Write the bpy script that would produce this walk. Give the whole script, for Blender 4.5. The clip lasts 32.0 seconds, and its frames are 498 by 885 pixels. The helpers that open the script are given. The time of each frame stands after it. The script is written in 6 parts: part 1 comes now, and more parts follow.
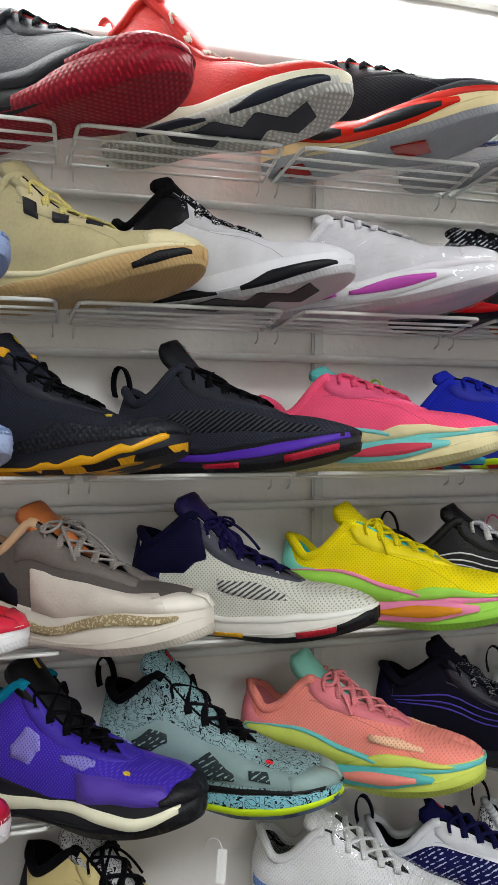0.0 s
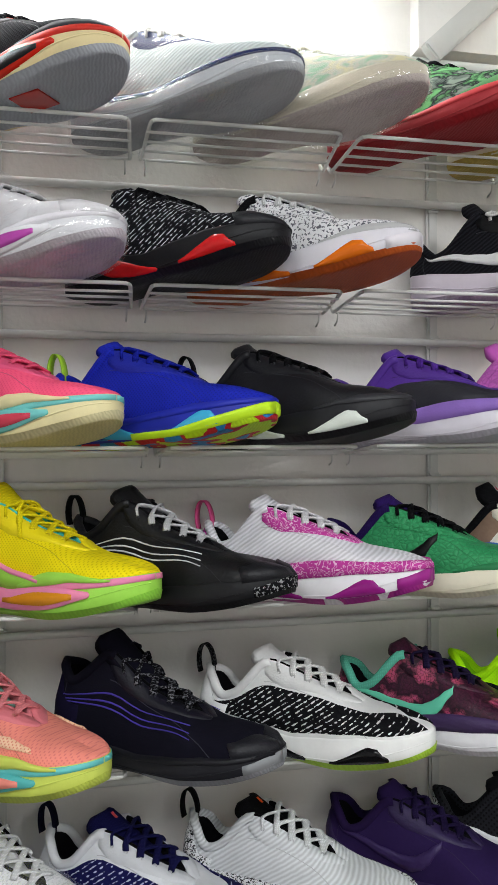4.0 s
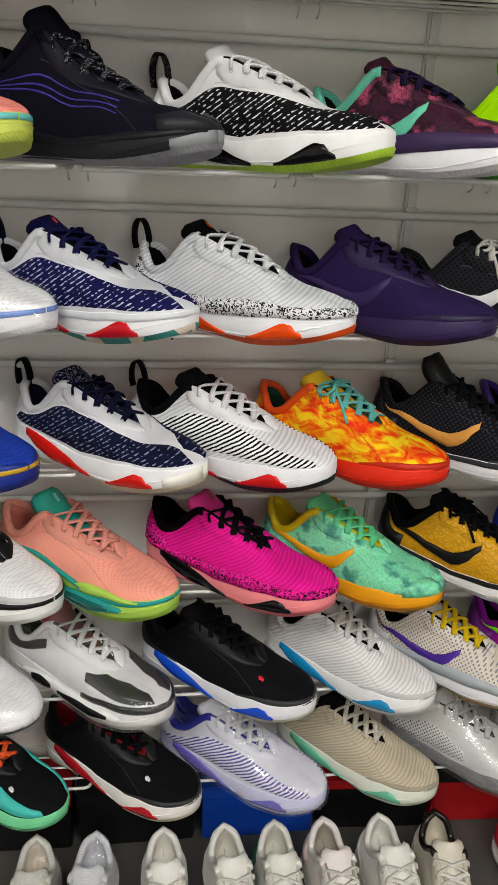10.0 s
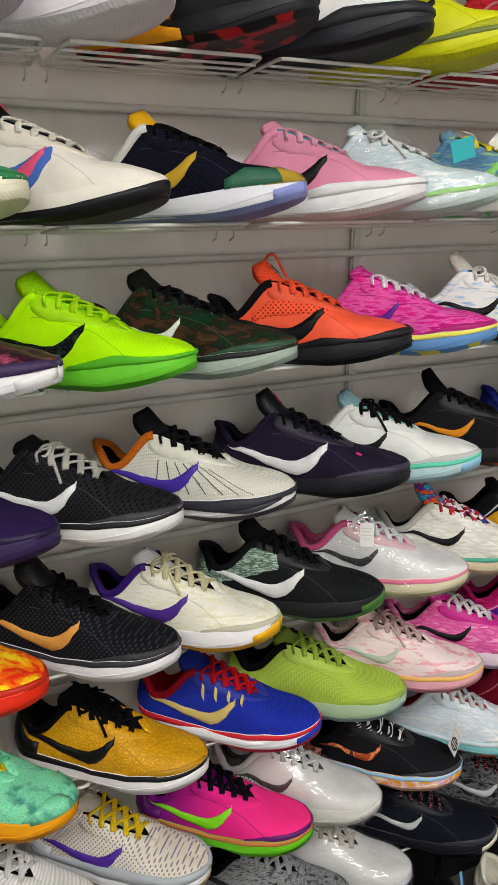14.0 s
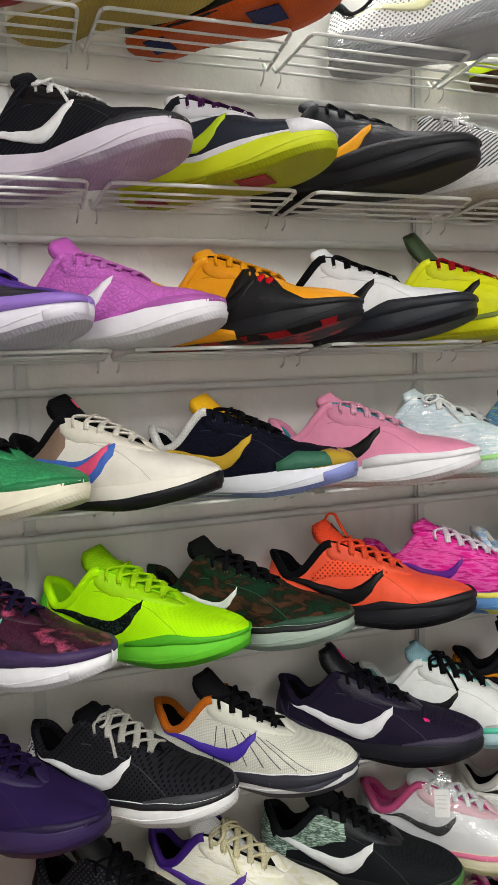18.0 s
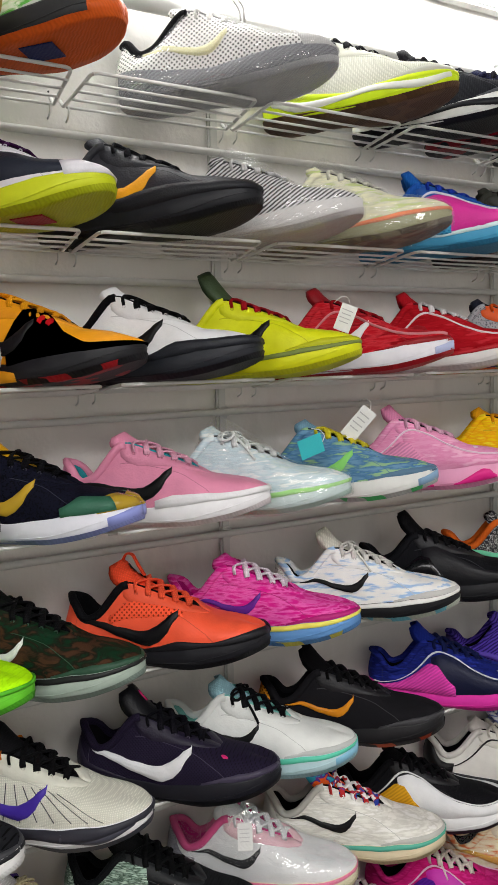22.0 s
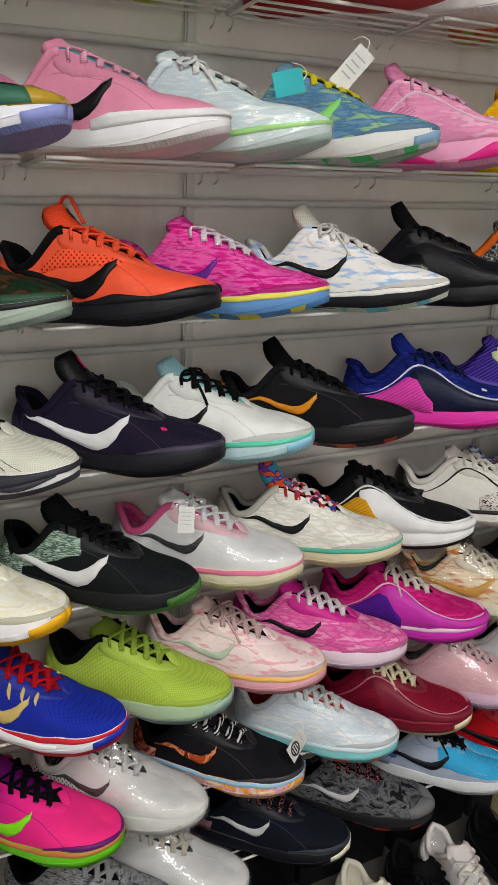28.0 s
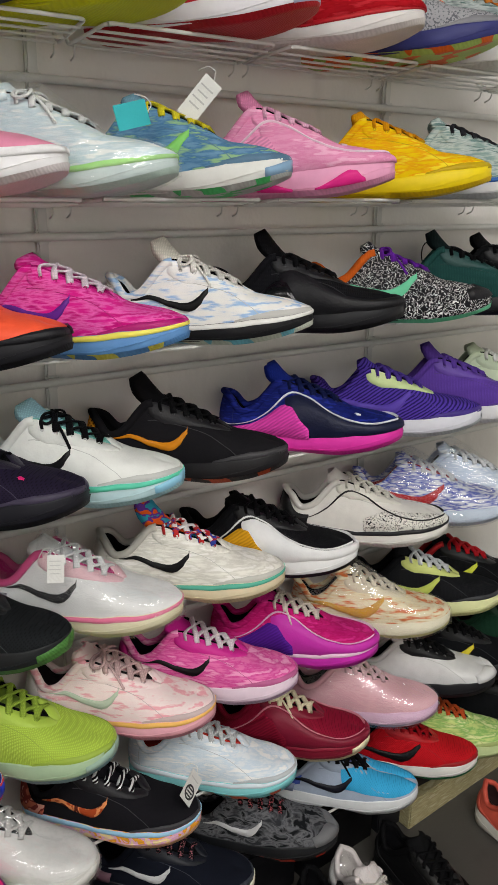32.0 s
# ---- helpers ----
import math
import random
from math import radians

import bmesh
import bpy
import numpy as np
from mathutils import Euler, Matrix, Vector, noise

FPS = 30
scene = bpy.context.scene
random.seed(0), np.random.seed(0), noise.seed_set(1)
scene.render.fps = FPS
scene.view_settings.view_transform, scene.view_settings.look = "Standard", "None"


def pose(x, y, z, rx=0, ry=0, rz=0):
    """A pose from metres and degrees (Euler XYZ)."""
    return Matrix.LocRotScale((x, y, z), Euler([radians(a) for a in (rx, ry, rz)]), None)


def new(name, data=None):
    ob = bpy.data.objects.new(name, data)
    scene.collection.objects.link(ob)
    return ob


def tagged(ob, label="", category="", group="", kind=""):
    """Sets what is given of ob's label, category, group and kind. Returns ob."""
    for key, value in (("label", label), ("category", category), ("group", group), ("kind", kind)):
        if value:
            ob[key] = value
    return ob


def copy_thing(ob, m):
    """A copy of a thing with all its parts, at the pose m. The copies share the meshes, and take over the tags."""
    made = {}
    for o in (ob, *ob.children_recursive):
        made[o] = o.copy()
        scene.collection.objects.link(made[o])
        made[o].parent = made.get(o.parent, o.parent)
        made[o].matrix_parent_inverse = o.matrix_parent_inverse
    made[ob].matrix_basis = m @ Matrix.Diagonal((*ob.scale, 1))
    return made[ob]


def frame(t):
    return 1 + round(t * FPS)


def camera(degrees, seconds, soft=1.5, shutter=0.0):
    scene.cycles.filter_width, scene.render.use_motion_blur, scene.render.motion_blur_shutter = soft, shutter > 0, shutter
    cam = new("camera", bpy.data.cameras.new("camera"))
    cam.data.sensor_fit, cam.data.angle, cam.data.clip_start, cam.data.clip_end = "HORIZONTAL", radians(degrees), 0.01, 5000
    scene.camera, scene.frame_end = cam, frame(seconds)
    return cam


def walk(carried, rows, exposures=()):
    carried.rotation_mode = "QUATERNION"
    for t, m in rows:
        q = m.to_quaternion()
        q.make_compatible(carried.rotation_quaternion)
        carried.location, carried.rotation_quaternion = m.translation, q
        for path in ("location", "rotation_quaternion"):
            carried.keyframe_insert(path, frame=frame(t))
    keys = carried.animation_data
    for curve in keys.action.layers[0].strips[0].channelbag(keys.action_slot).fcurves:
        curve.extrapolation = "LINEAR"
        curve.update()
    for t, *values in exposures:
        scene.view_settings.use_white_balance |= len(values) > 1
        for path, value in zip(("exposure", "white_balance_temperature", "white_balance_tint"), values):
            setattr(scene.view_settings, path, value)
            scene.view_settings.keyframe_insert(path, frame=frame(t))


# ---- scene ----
cam = camera(35.5, 32.0)
METRES, EYE, TILT, LEAN, TURN = 2.0, 1.6, -1.52, -0.1, -15.68
ROWS = [
    (0.0, 0.0, 0.0, 0.0, 0.0, 0.0, -0.0),
    (0.5, 0.0116, 0.0038, -0.0021, -0.84, -0.03, -0.13),
    (1.0, 0.0205, 0.005, -0.0038, -1.96, -0.14, -0.26),
    (1.5, 0.0215, 0.0099, -0.002, -4.34, -0.15, -0.06),
    (2.0, 0.0438, 0.014, -0.0041, -7.04, 0.32, -0.0),
    (2.5, 0.1065, 0.002, -0.0074, -2.55, 2.17, -1.03),
    (3.0, 0.1546, 0.0065, -0.0093, 0.39, 2.36, -0.74),
    (3.5, 0.1785, 0.0255, -0.012, -0.85, 2.24, 0.58),
    (4.0, 0.245, 0.0456, -0.0245, 4.07, 1.18, 0.35),
    (4.5, 0.2825, 0.065, -0.0399, 9.16, -3.11, 0.27),
    (6.5, 0.2936, 0.075, -0.0962, 11.14, -13.01, -1.69),
    (7.0, 0.2925, 0.0746, -0.1088, 11.33, -15.13, -2.09),
    (7.5, 0.2951, 0.0747, -0.1211, 11.38, -16.99, -2.43),
    (8.0, 0.2987, 0.0751, -0.1302, 11.2, -18.67, -2.7),
    (8.5, 0.3027, 0.0753, -0.1366, 10.85, -20.31, -2.89),
    (9.0, 0.3061, 0.0722, -0.141, 10.33, -21.82, -3.01),
    (9.5, 0.3091, 0.0707, -0.1574, 9.9, -23.08, -3.03),
    (10.0, 0.3135, 0.0672, -0.1692, 9.18, -23.97, -2.87),
    (10.5, 0.3195, 0.0633, -0.1582, 8.11, -24.31, -2.44),
    (11.0, 0.3343, 0.064, -0.1488, 5.57, -22.19, -1.52),
    (11.5, 0.3504, 0.0689, -0.1479, 2.01, -21.96, -0.67),
    (12.0, 0.3645, 0.0702, -0.1388, -1.65, -21.69, -0.45),
    (12.5, 0.3755, 0.0761, -0.1281, -6.83, -20.32, -0.01),
    (13.0, 0.3718, 0.0823, -0.1187, -11.54, -18.6, -0.09),
    (13.5, 0.3921, 0.0929, -0.1132, -12.34, -17.34, -0.13),
    (15.5, 0.4598, 0.1018, -0.0864, -4.67, -12.46, 1.54),
    (16.0, 0.4584, 0.1023, -0.0823, -4.41, -11.05, 1.54),
    (16.5, 0.4567, 0.1054, -0.0752, -4.29, -9.73, 1.55),
    (17.0, 0.4569, 0.1019, -0.066, -4.23, -8.29, 1.59),
    (17.5, 0.4556, 0.1044, -0.056, -4.11, -6.71, 1.74),
    (18.0, 0.4521, 0.1002, -0.0374, -3.84, -4.52, 1.97),
    (18.5, 0.4536, 0.1006, -0.0172, -3.92, -3.59, 2.68),
    (19.0, 0.4537, 0.0992, 0.0029, -3.98, -3.66, 2.55),
    (19.5, 0.4536, 0.0967, 0.0034, -4.29, -3.61, 2.44),
    (20.0, 0.4611, 0.1016, 0.0006, -5.34, -3.82, 2.29),
    (20.5, 0.4757, 0.1025, -0.0003, -6.81, -4.13, 2.12),
    (21.0, 0.4892, 0.1057, -0.0122, -8.89, -4.22, 2.04),
    (21.5, 0.4977, 0.1004, -0.0163, -11.41, -4.32, 1.96),
    (22.0, 0.4995, 0.098, -0.0194, -13.93, -4.13, 2.08),
    (22.5, 0.4868, 0.1066, -0.0263, -17.99, -3.72, 2.1),
    (23.0, 0.4934, 0.1078, -0.0369, -19.91, -3.78, 1.8),
    (23.5, 0.5151, 0.1052, -0.0436, -19.32, -4.18, 1.39),
    (24.0, 0.5237, 0.1102, -0.0492, -18.4, -5.23, 1.29),
    (24.5, 0.5266, 0.1179, -0.0559, -17.81, -6.83, 1.13),
    (25.0, 0.5297, 0.126, -0.0649, -17.14, -8.6, 0.89),
    (25.5, 0.5356, 0.1279, -0.0795, -16.51, -10.62, 0.46),
    (26.0, 0.5387, 0.1314, -0.0947, -15.66, -12.53, 0.04),
    (26.5, 0.5425, 0.1319, -0.1033, -14.57, -14.4, -0.43),
    (28.5, 0.5644, 0.1349, -0.1268, -10.67, -18.58, -1.67),
    (29.0, 0.573, 0.1331, -0.1232, -10.65, -18.7, -1.46),
    (29.5, 0.5729, 0.134, -0.1247, -10.95, -18.5, -1.16),
    (30.0, 0.5761, 0.1327, -0.1229, -11.44, -18.25, -0.93),
    (30.5, 0.5783, 0.1318, -0.1222, -12.13, -17.95, -0.86),
    (31.0, 0.5832, 0.129, -0.1165, -13.41, -17.67, -0.81),
    (31.5, 0.5884, 0.1285, -0.1131, -14.78, -17.24, -0.85),
    (32.0, 0.5912, 0.1458, -0.1099, -17.89, -17.35, -0.57),
]
walk(cam, [(t, pose(0, 0, EYE, TILT, LEAN, TURN) @ pose(METRES * x, METRES * y, METRES * z, 90 + pitch, roll, yaw)) for t, x, y, z, yaw, pitch, roll in ROWS],
     exposures=[(0, -0.2, 6150, 9), (4.2, -0.22, 6150, 9), (6.5, -0.06, 6500, 10), (9, 0.0, 6550, 10), (12, -0.04, 6600, 10), (16, -0.02, 6500, 10), (18, -0.02, 6450, 10), (20, -0.12, 6450, 10.5), (23.5, -0.2, 6400, 12), (25.5, -0.14, 6500, 11), (32, -0.1, 6550, 10)])

import functools
# ---- world, lights, exposure ----
world = bpy.data.worlds.new("shop_air")
scene.world = world
world.use_nodes = True
world.node_tree.nodes["Background"].inputs[0].default_value = (0.9, 0.95, 1.0, 1)
world.node_tree.nodes["Background"].inputs[1].default_value = 0.05
scene.view_settings.exposure = -0.02
TUBE_GLOW, PANEL_WATTS, PANEL_Y = 33.0, 29.3, -0.85


# ---- materials ----
def lin(code):
    code = code.lstrip("#")
    out = []
    for i in (0, 2, 4):
        c = int(code[i:i + 2], 16) / 255
        out.append(c / 12.92 if c <= 0.04045 else ((c + 0.055) / 1.055) ** 2.4)
    return (*out, 1.0)


class Nodes:
    """Short forms for one material's node tree."""

    def __init__(self, name):
        self.mat = bpy.data.materials.new(name)
        self.mat.use_nodes = True
        self.tree = self.mat.node_tree
        self.bsdf = self.tree.nodes["Principled BSDF"]
        self.coord = self.tree.nodes.new("ShaderNodeTexCoord").outputs["Object"]

    def add(self, kind, **settings):
        node = self.tree.nodes.new(kind)
        for key, value in settings.items():
            node.inputs[key.replace("_", " ")].default_value = value
        return node

    def link(self, a, b):
        self.tree.links.new(a, b)

    def scaled(self, sx, sy, sz, turn=(0, 0, 0)):
        node = self.add("ShaderNodeMapping", Scale=(sx, sy, sz), Rotation=turn)
        self.link(self.coord, node.inputs["Vector"])
        return node.outputs["Vector"]

    def noise(self, scale, detail=3.0, vector=None, distortion=0.0):
        node = self.add("ShaderNodeTexNoise", Scale=scale, Detail=detail, Distortion=distortion)
        self.link(vector or self.coord, node.inputs["Vector"])
        return node.outputs["Fac"]

    def cells(self, scale, feature="F1", vector=None, out="Distance"):
        node = self.add("ShaderNodeTexVoronoi", Scale=scale)
        node.feature = feature
        self.link(vector or self.coord, node.inputs["Vector"])
        return node.outputs[out]

    def wave(self, scale, distortion=0.0, axis="X", vector=None, rings=False):
        node = self.add("ShaderNodeTexWave", Scale=scale, Distortion=distortion)
        node.wave_type = "RINGS" if rings else "BANDS"
        node.bands_direction = axis
        self.link(vector or self.coord, node.inputs["Vector"])
        return node.outputs["Fac"]

    def ramp(self, fac, stops, hard=False):
        node = self.tree.nodes.new("ShaderNodeValToRGB")
        node.color_ramp.interpolation = "CONSTANT" if hard else "LINEAR"
        points = node.color_ramp.elements
        while len(points) < len(stops):
            points.new(0.5)
        for point, (at, colour) in zip(points, stops):
            point.position, point.color = at, colour
        self.link(fac, node.inputs["Fac"])
        return node.outputs["Color"]

    def mix(self, fac, a, b, how="MIX"):
        node = self.tree.nodes.new("ShaderNodeMix")
        node.data_type, node.blend_type = "RGBA", how
        for socket, value in ((node.inputs[0], fac), (node.inputs[6], a), (node.inputs[7], b)):
            if isinstance(value, (int, float, tuple)):
                socket.default_value = value
            else:
                self.link(value, socket)
        return node.outputs[2]

    def bump(self, height, strength, distance=0.001, under=None):
        node = self.add("ShaderNodeBump", Strength=strength, Distance=distance)
        self.link(height, node.inputs["Height"])
        if under is not None:
            self.link(under, node.inputs["Normal"])
        return node.outputs["Normal"]

    def done(self, colour, rough, normal=None, **more):
        if isinstance(colour, tuple):
            self.bsdf.inputs["Base Color"].default_value = colour
        else:
            self.link(colour, self.bsdf.inputs["Base Color"])
        if isinstance(rough, float):
            self.bsdf.inputs["Roughness"].default_value = rough
        else:
            self.link(rough, self.bsdf.inputs["Roughness"])
        if normal is not None:
            self.link(normal, self.bsdf.inputs["Normal"])
        for key, value in more.items():
            self.bsdf.inputs[key.replace("_", " ")].default_value = value
        return self.mat


def deep(c):
    """Dark dyes a little darker than their code."""
    return (*(v * v / (v + 0.018) for v in c[:3]), 1.0)


def shade(c, k):
    return (min(c[0] * k, 1), min(c[1] * k, 1), min(c[2] * k, 1), 1)


MADE = {}


def fabric(spec):
    """A shoe material from 'kind:colour[:colour[:colour]]', made once."""
    if spec in MADE:
        return MADE[spec]
    kind, *codes = spec.split(":")
    if not codes:
        kind, codes = "knit", [kind]
    c = [deep(lin(code)) for code in codes]
    a, b = c[0], c[1] if len(c) > 1 else shade(c[0], 0.55)
    d = c[2] if len(c) > 2 else b
    n = Nodes(kind)
    blotch = n.noise(28.0, 4.0)
    rough, weave, depth = 0.8, None, 0.35
    if kind == "knit":
        rows_of = n.add("ShaderNodeMath")
        rows_of.operation = "MULTIPLY"
        n.link(n.wave(170.0, 1.5, "Z"), rows_of.inputs[0])
        n.link(n.wave(120.0, 1.5, "X"), rows_of.inputs[1])
        colour = n.mix(rows_of.outputs[0], shade(a, 0.74), a)
        weave, depth = rows_of.outputs[0], 0.5
    elif kind in ("mesh", "dots"):
        k = 95.0 if kind == "mesh" else 62.0
        net = n.add("ShaderNodeMath")
        net.operation = "MULTIPLY"
        tilt = n.scaled(1, 1, 1, (0, 0.78, 0))
        n.link(n.wave(k, 0.8, "X", tilt), net.inputs[0])
        n.link(n.wave(k, 0.8, "Z", tilt), net.inputs[1])
        low_cut, high_cut = (0.35, 0.75) if kind == "mesh" else (0.42, 0.52)
        colour = n.mix(n.ramp(net.outputs[0], [(low_cut, (0, 0, 0, 1)), (high_cut, (1, 1, 1, 1))]), a, n.mix(0.75 if kind == "mesh" else 1.0, a, b))
        weave, depth = net.outputs[0], 0.4
    elif kind == "heather":
        colour = n.ramp(n.noise(1.0, 3.0, n.scaled(70, 90, 420)), [(0.38, a), (0.5, b), (0.62, d)])
        weave = n.cells(520.0)
    elif kind == "suede":
        colour, rough, weave, depth = n.mix(n.noise(240.0), a, shade(a, 0.75)), 0.95, n.noise(600.0), 0.3
    elif kind == "leather":
        colour, rough, weave, depth = n.mix(n.noise(60.0), a, shade(a, 0.84)), 0.5, n.cells(360.0), 0.3
    elif kind == "gloss":
        colour, rough, weave, depth = n.mix(n.noise(40.0), a, shade(a, 0.85)), 0.16, n.noise(120.0), 0.06
    elif kind == "foam":
        colour, rough, weave, depth = n.mix(n.noise(90.0), a, shade(a, 0.9)), 0.5, n.noise(500.0), 0.12
    elif kind == "clear":
        colour, rough, weave, depth = n.mix(n.noise(50.0), a, shade(a, 0.8)), 0.22, n.noise(200.0), 0.05
    elif kind == "tread":
        groove = n.wave(95.0, 6.0, "DIAGONAL")
        colour, rough, weave, depth = n.mix(n.noise(35.0), a, b if len(c) > 1 else shade(a, 0.86)), 0.55, groove, 0.3
        if len(c) > 1:
            colour = n.ramp(n.noise(26.0, 1.0), [(0.0, a), (0.52, b)] if len(c) < 3 else [(0.0, a), (0.46, b), (0.56, d)], True)
        colour = n.mix(groove, n.mix(0.12, colour, (0, 0, 0, 1)), colour)
    elif kind == "stud":
        turned = n.scaled(1, 1, 1, (0.6, 0.78, 0))
        knob = n.add("ShaderNodeMath")
        knob.operation = "MULTIPLY"
        n.link(n.wave(58.0, 0.6, "X", turned), knob.inputs[0])
        n.link(n.wave(58.0, 0.6, "Z", turned), knob.inputs[1])
        colour = n.mix(n.ramp(knob.outputs[0], [(0.1, (0, 0, 0, 1)), (0.5, (1, 1, 1, 1))]), shade(a, 0.62), a)
        rough, weave, depth = 0.5, knob.outputs[0], 1.0
    elif kind == "streak":
        v = n.scaled(20, 40, 110, (0, 0.35, 0))
        colour = n.ramp(n.noise(1.6, 4.0, v), [(0.40, a), (0.52, b), (0.62, d if len(c) > 2 else a)])
        weave = n.cells(520.0)
    elif kind == "snake":
        scale = n.cells(230.0, "DISTANCE_TO_EDGE")
        cell = n.cells(230.0, out="Color")
        patch = n.ramp(n.noise(38.0, 3.0), [(0.42, a), (0.5, b), (0.62, d)])
        colour = n.mix(n.ramp(scale, [(0.0, (1, 1, 1, 1)), (0.08, (0, 0, 0, 1))]), n.mix(0.10, patch, cell, "OVERLAY"), shade(b, 0.6))
        weave, rough, depth = scale, 0.5, 0.7
    elif kind == "scale":
        plates = n.scaled(1.0, 1.0, 1.25)
        edge = n.cells(140.0, "DISTANCE_TO_EDGE", plates)
        colour = n.mix(n.ramp(edge, [(0.0, (1, 1, 1, 1)), (0.10, (0, 0, 0, 1))]), n.mix(n.noise(30.0), a, shade(a, 0.90)), shade(a, 0.68))
        weave, rough, depth = n.ramp(edge, [(0.0, (0, 0, 0, 1)), (0.3, (1, 1, 1, 1))]), 0.5, 0.8
    elif kind == "speck":
        colour = n.ramp(n.noise(330.0, 2.0), [(0.0, a), (0.56, b)], True)
        weave = n.cells(420.0)
    elif kind == "spot":
        colour = n.ramp(n.noise(340.0, 1.0, None, 1.2), [(0.0, b), (0.46, a)], True)
        weave = n.cells(420.0)
    elif kind == "stripe":
        ring = n.wave(72.0, 1.6, "DIAGONAL", n.scaled(1, 0.4, -1.6))
        colour = n.ramp(ring, [(0.0, b), (0.42, a)], True)
        weave = n.cells(520.0)
    elif kind == "rib":
        ring = n.wave(75.0, 1.4, "DIAGONAL", n.scaled(1, 0.4, -1.6))
        colour = n.mix(ring, shade(a, 0.72), a)
        weave, depth = ring, 0.6
    elif kind == "stitch":
        rows_of, dash = n.wave(66.0, 1.2, "DIAGONAL", n.scaled(1, 0.4, -1.6)), n.add("ShaderNodeMath")
        dash.operation = "MULTIPLY"
        n.link(rows_of, dash.inputs[0])
        n.link(n.noise(1.0, 1.0, n.scaled(170, 60, 300)), dash.inputs[1])
        colour = n.ramp(dash.outputs[0], [(0.0, a), (0.48, b)], True)
        weave = n.cells(520.0)
    elif kind == "camo":
        colour = n.ramp(n.noise(42.0, 2.0, None, 1.0), [(0.0, a), (0.47, b), (0.57, d)], True)
        weave = n.cells(420.0)
    elif kind == "flame":
        colour = n.ramp(n.noise(1.7, 3.0, n.scaled(22, 24, 42), 1.2), [(0.36, a), (0.5, b), (0.62, d)])
        weave = n.cells(500.0)
    elif kind == "scrawl":
        field = n.noise(115.0, 1.0, None, 0.6)
        colour = n.ramp(field, [(0.0, a), (0.40, b), (0.43, a), (0.55, b), (0.59, a)], True)
        weave = n.cells(520.0)
    elif kind == "fade":
        sep = n.add("ShaderNodeSeparateXYZ")
        n.link(n.coord, sep.inputs[0])
        along = n.add("ShaderNodeMapRange", From_Min=0.05, From_Max=0.24)
        n.link(sep.outputs[0], along.inputs["Value"])
        colour = n.ramp(along.outputs[0], [(0.0, a), (0.5, b), (1.0, d)])
        weave = n.cells(430.0)
    else:
        colour = n.mix(blotch, a, shade(a, 0.85))
    colour = n.mix(0.16, colour, n.ramp(blotch, [(0.3, (0.35, 0.35, 0.35, 1)), (0.7, (1, 1, 1, 1))]), "MULTIPLY")
    normal = n.bump(n.noise(70.0, 2.0), 0.3, 0.0012)
    if weave is not None:
        normal = n.bump(weave, depth, 0.0008, normal)
    MADE[spec] = n.done(colour, rough, normal, Specular_IOR_Level=0.10 if rough > 0.7 else 0.30)
    return MADE[spec]


def film_material():
    n = Nodes("plastic_film")
    out = n.tree.nodes["Material Output"]
    clear = n.add("ShaderNodeBsdfTransparent", Color=(1.0, 1.0, 1.0, 1))
    shine = n.add("ShaderNodeBsdfGlossy", Color=(1, 1, 1, 1), Roughness=0.05)
    haze = n.add("ShaderNodeBsdfDiffuse", Color=(0.8, 0.8, 0.82, 1))
    crease = n.bump(n.noise(26.0, 2.0, n.scaled(1, 1.6, 2.2), 0.8), 0.8, 0.006)
    n.link(crease, shine.inputs["Normal"])
    one, two = n.tree.nodes.new("ShaderNodeMixShader"), n.tree.nodes.new("ShaderNodeMixShader")
    one.inputs[0].default_value = 0.04
    n.link(clear.outputs[0], one.inputs[1])
    n.link(haze.outputs[0], one.inputs[2])
    two.inputs[0].default_value = 0.075
    n.link(one.outputs[0], two.inputs[1])
    n.link(shine.outputs[0], two.inputs[2])
    n.link(two.outputs[0], out.inputs["Surface"])
    n.tree.nodes.remove(n.bsdf)
    return n.mat


def wall_paint(name, code, scale=1.0):
    n = Nodes(name)
    c = lin(code)
    stain = n.noise(3.0 * scale, 5.0)
    grain = n.noise(160.0, 2.0)
    scuff = n.noise(1.2, 6.0, n.scaled(9, 9, 2.5))
    colour = n.mix(n.ramp(stain, [(0.35, (0, 0, 0, 1)), (0.7, (1, 1, 1, 1))]), shade(c, 0.88), c)
    colour = n.mix(n.ramp(scuff, [(0.60, (0, 0, 0, 1)), (0.72, (0.5, 0.5, 0.5, 1))]), colour, shade(c, 0.72))
    return n.done(colour, 0.55, n.bump(stain, 0.25, 0.004, n.bump(n.noise(48.0, 3.0), 0.35, 0.003, n.bump(grain, 0.35, 0.0012))))


def metal_paint(name, code, rough=0.35):
    n = Nodes(name)
    c = lin(code)
    return n.done(n.mix(n.noise(55.0, 4.0), shade(c, 0.86), c), n.ramp(n.noise(30.0), [(0.3, (rough,) * 3 + (1,)), (0.7, (rough + 0.2,) * 3 + (1,))]), n.bump(n.noise(220.0), 0.15, 0.0006))


def glow(name, colour, strength):
    n = Nodes(name)
    return n.done(colour, 0.4, Emission_Color=colour, Emission_Strength=strength)


WALL = wall_paint("white_wall_paint", "#edeae5")
CEILING = wall_paint("ceiling_paint", "#dededc")
FLOOR = wall_paint("grey_floor_tile", "#4a4743", 0.5)
WIRE = metal_paint("white_coated_wire", "#e2e2de")
RAIL = metal_paint("white_painted_rail", "#d8d8d4", 0.45)
FILM = film_material()
TUBE = glow("lit_tube", (1.0, 0.99, 0.96, 1), TUBE_GLOW)
LAMP = glow("lit_diffuser", (1.0, 0.985, 0.95, 1), 5.0)
BLACK_BASE = metal_paint("black_laminate", "#1b1b1d", 0.4)


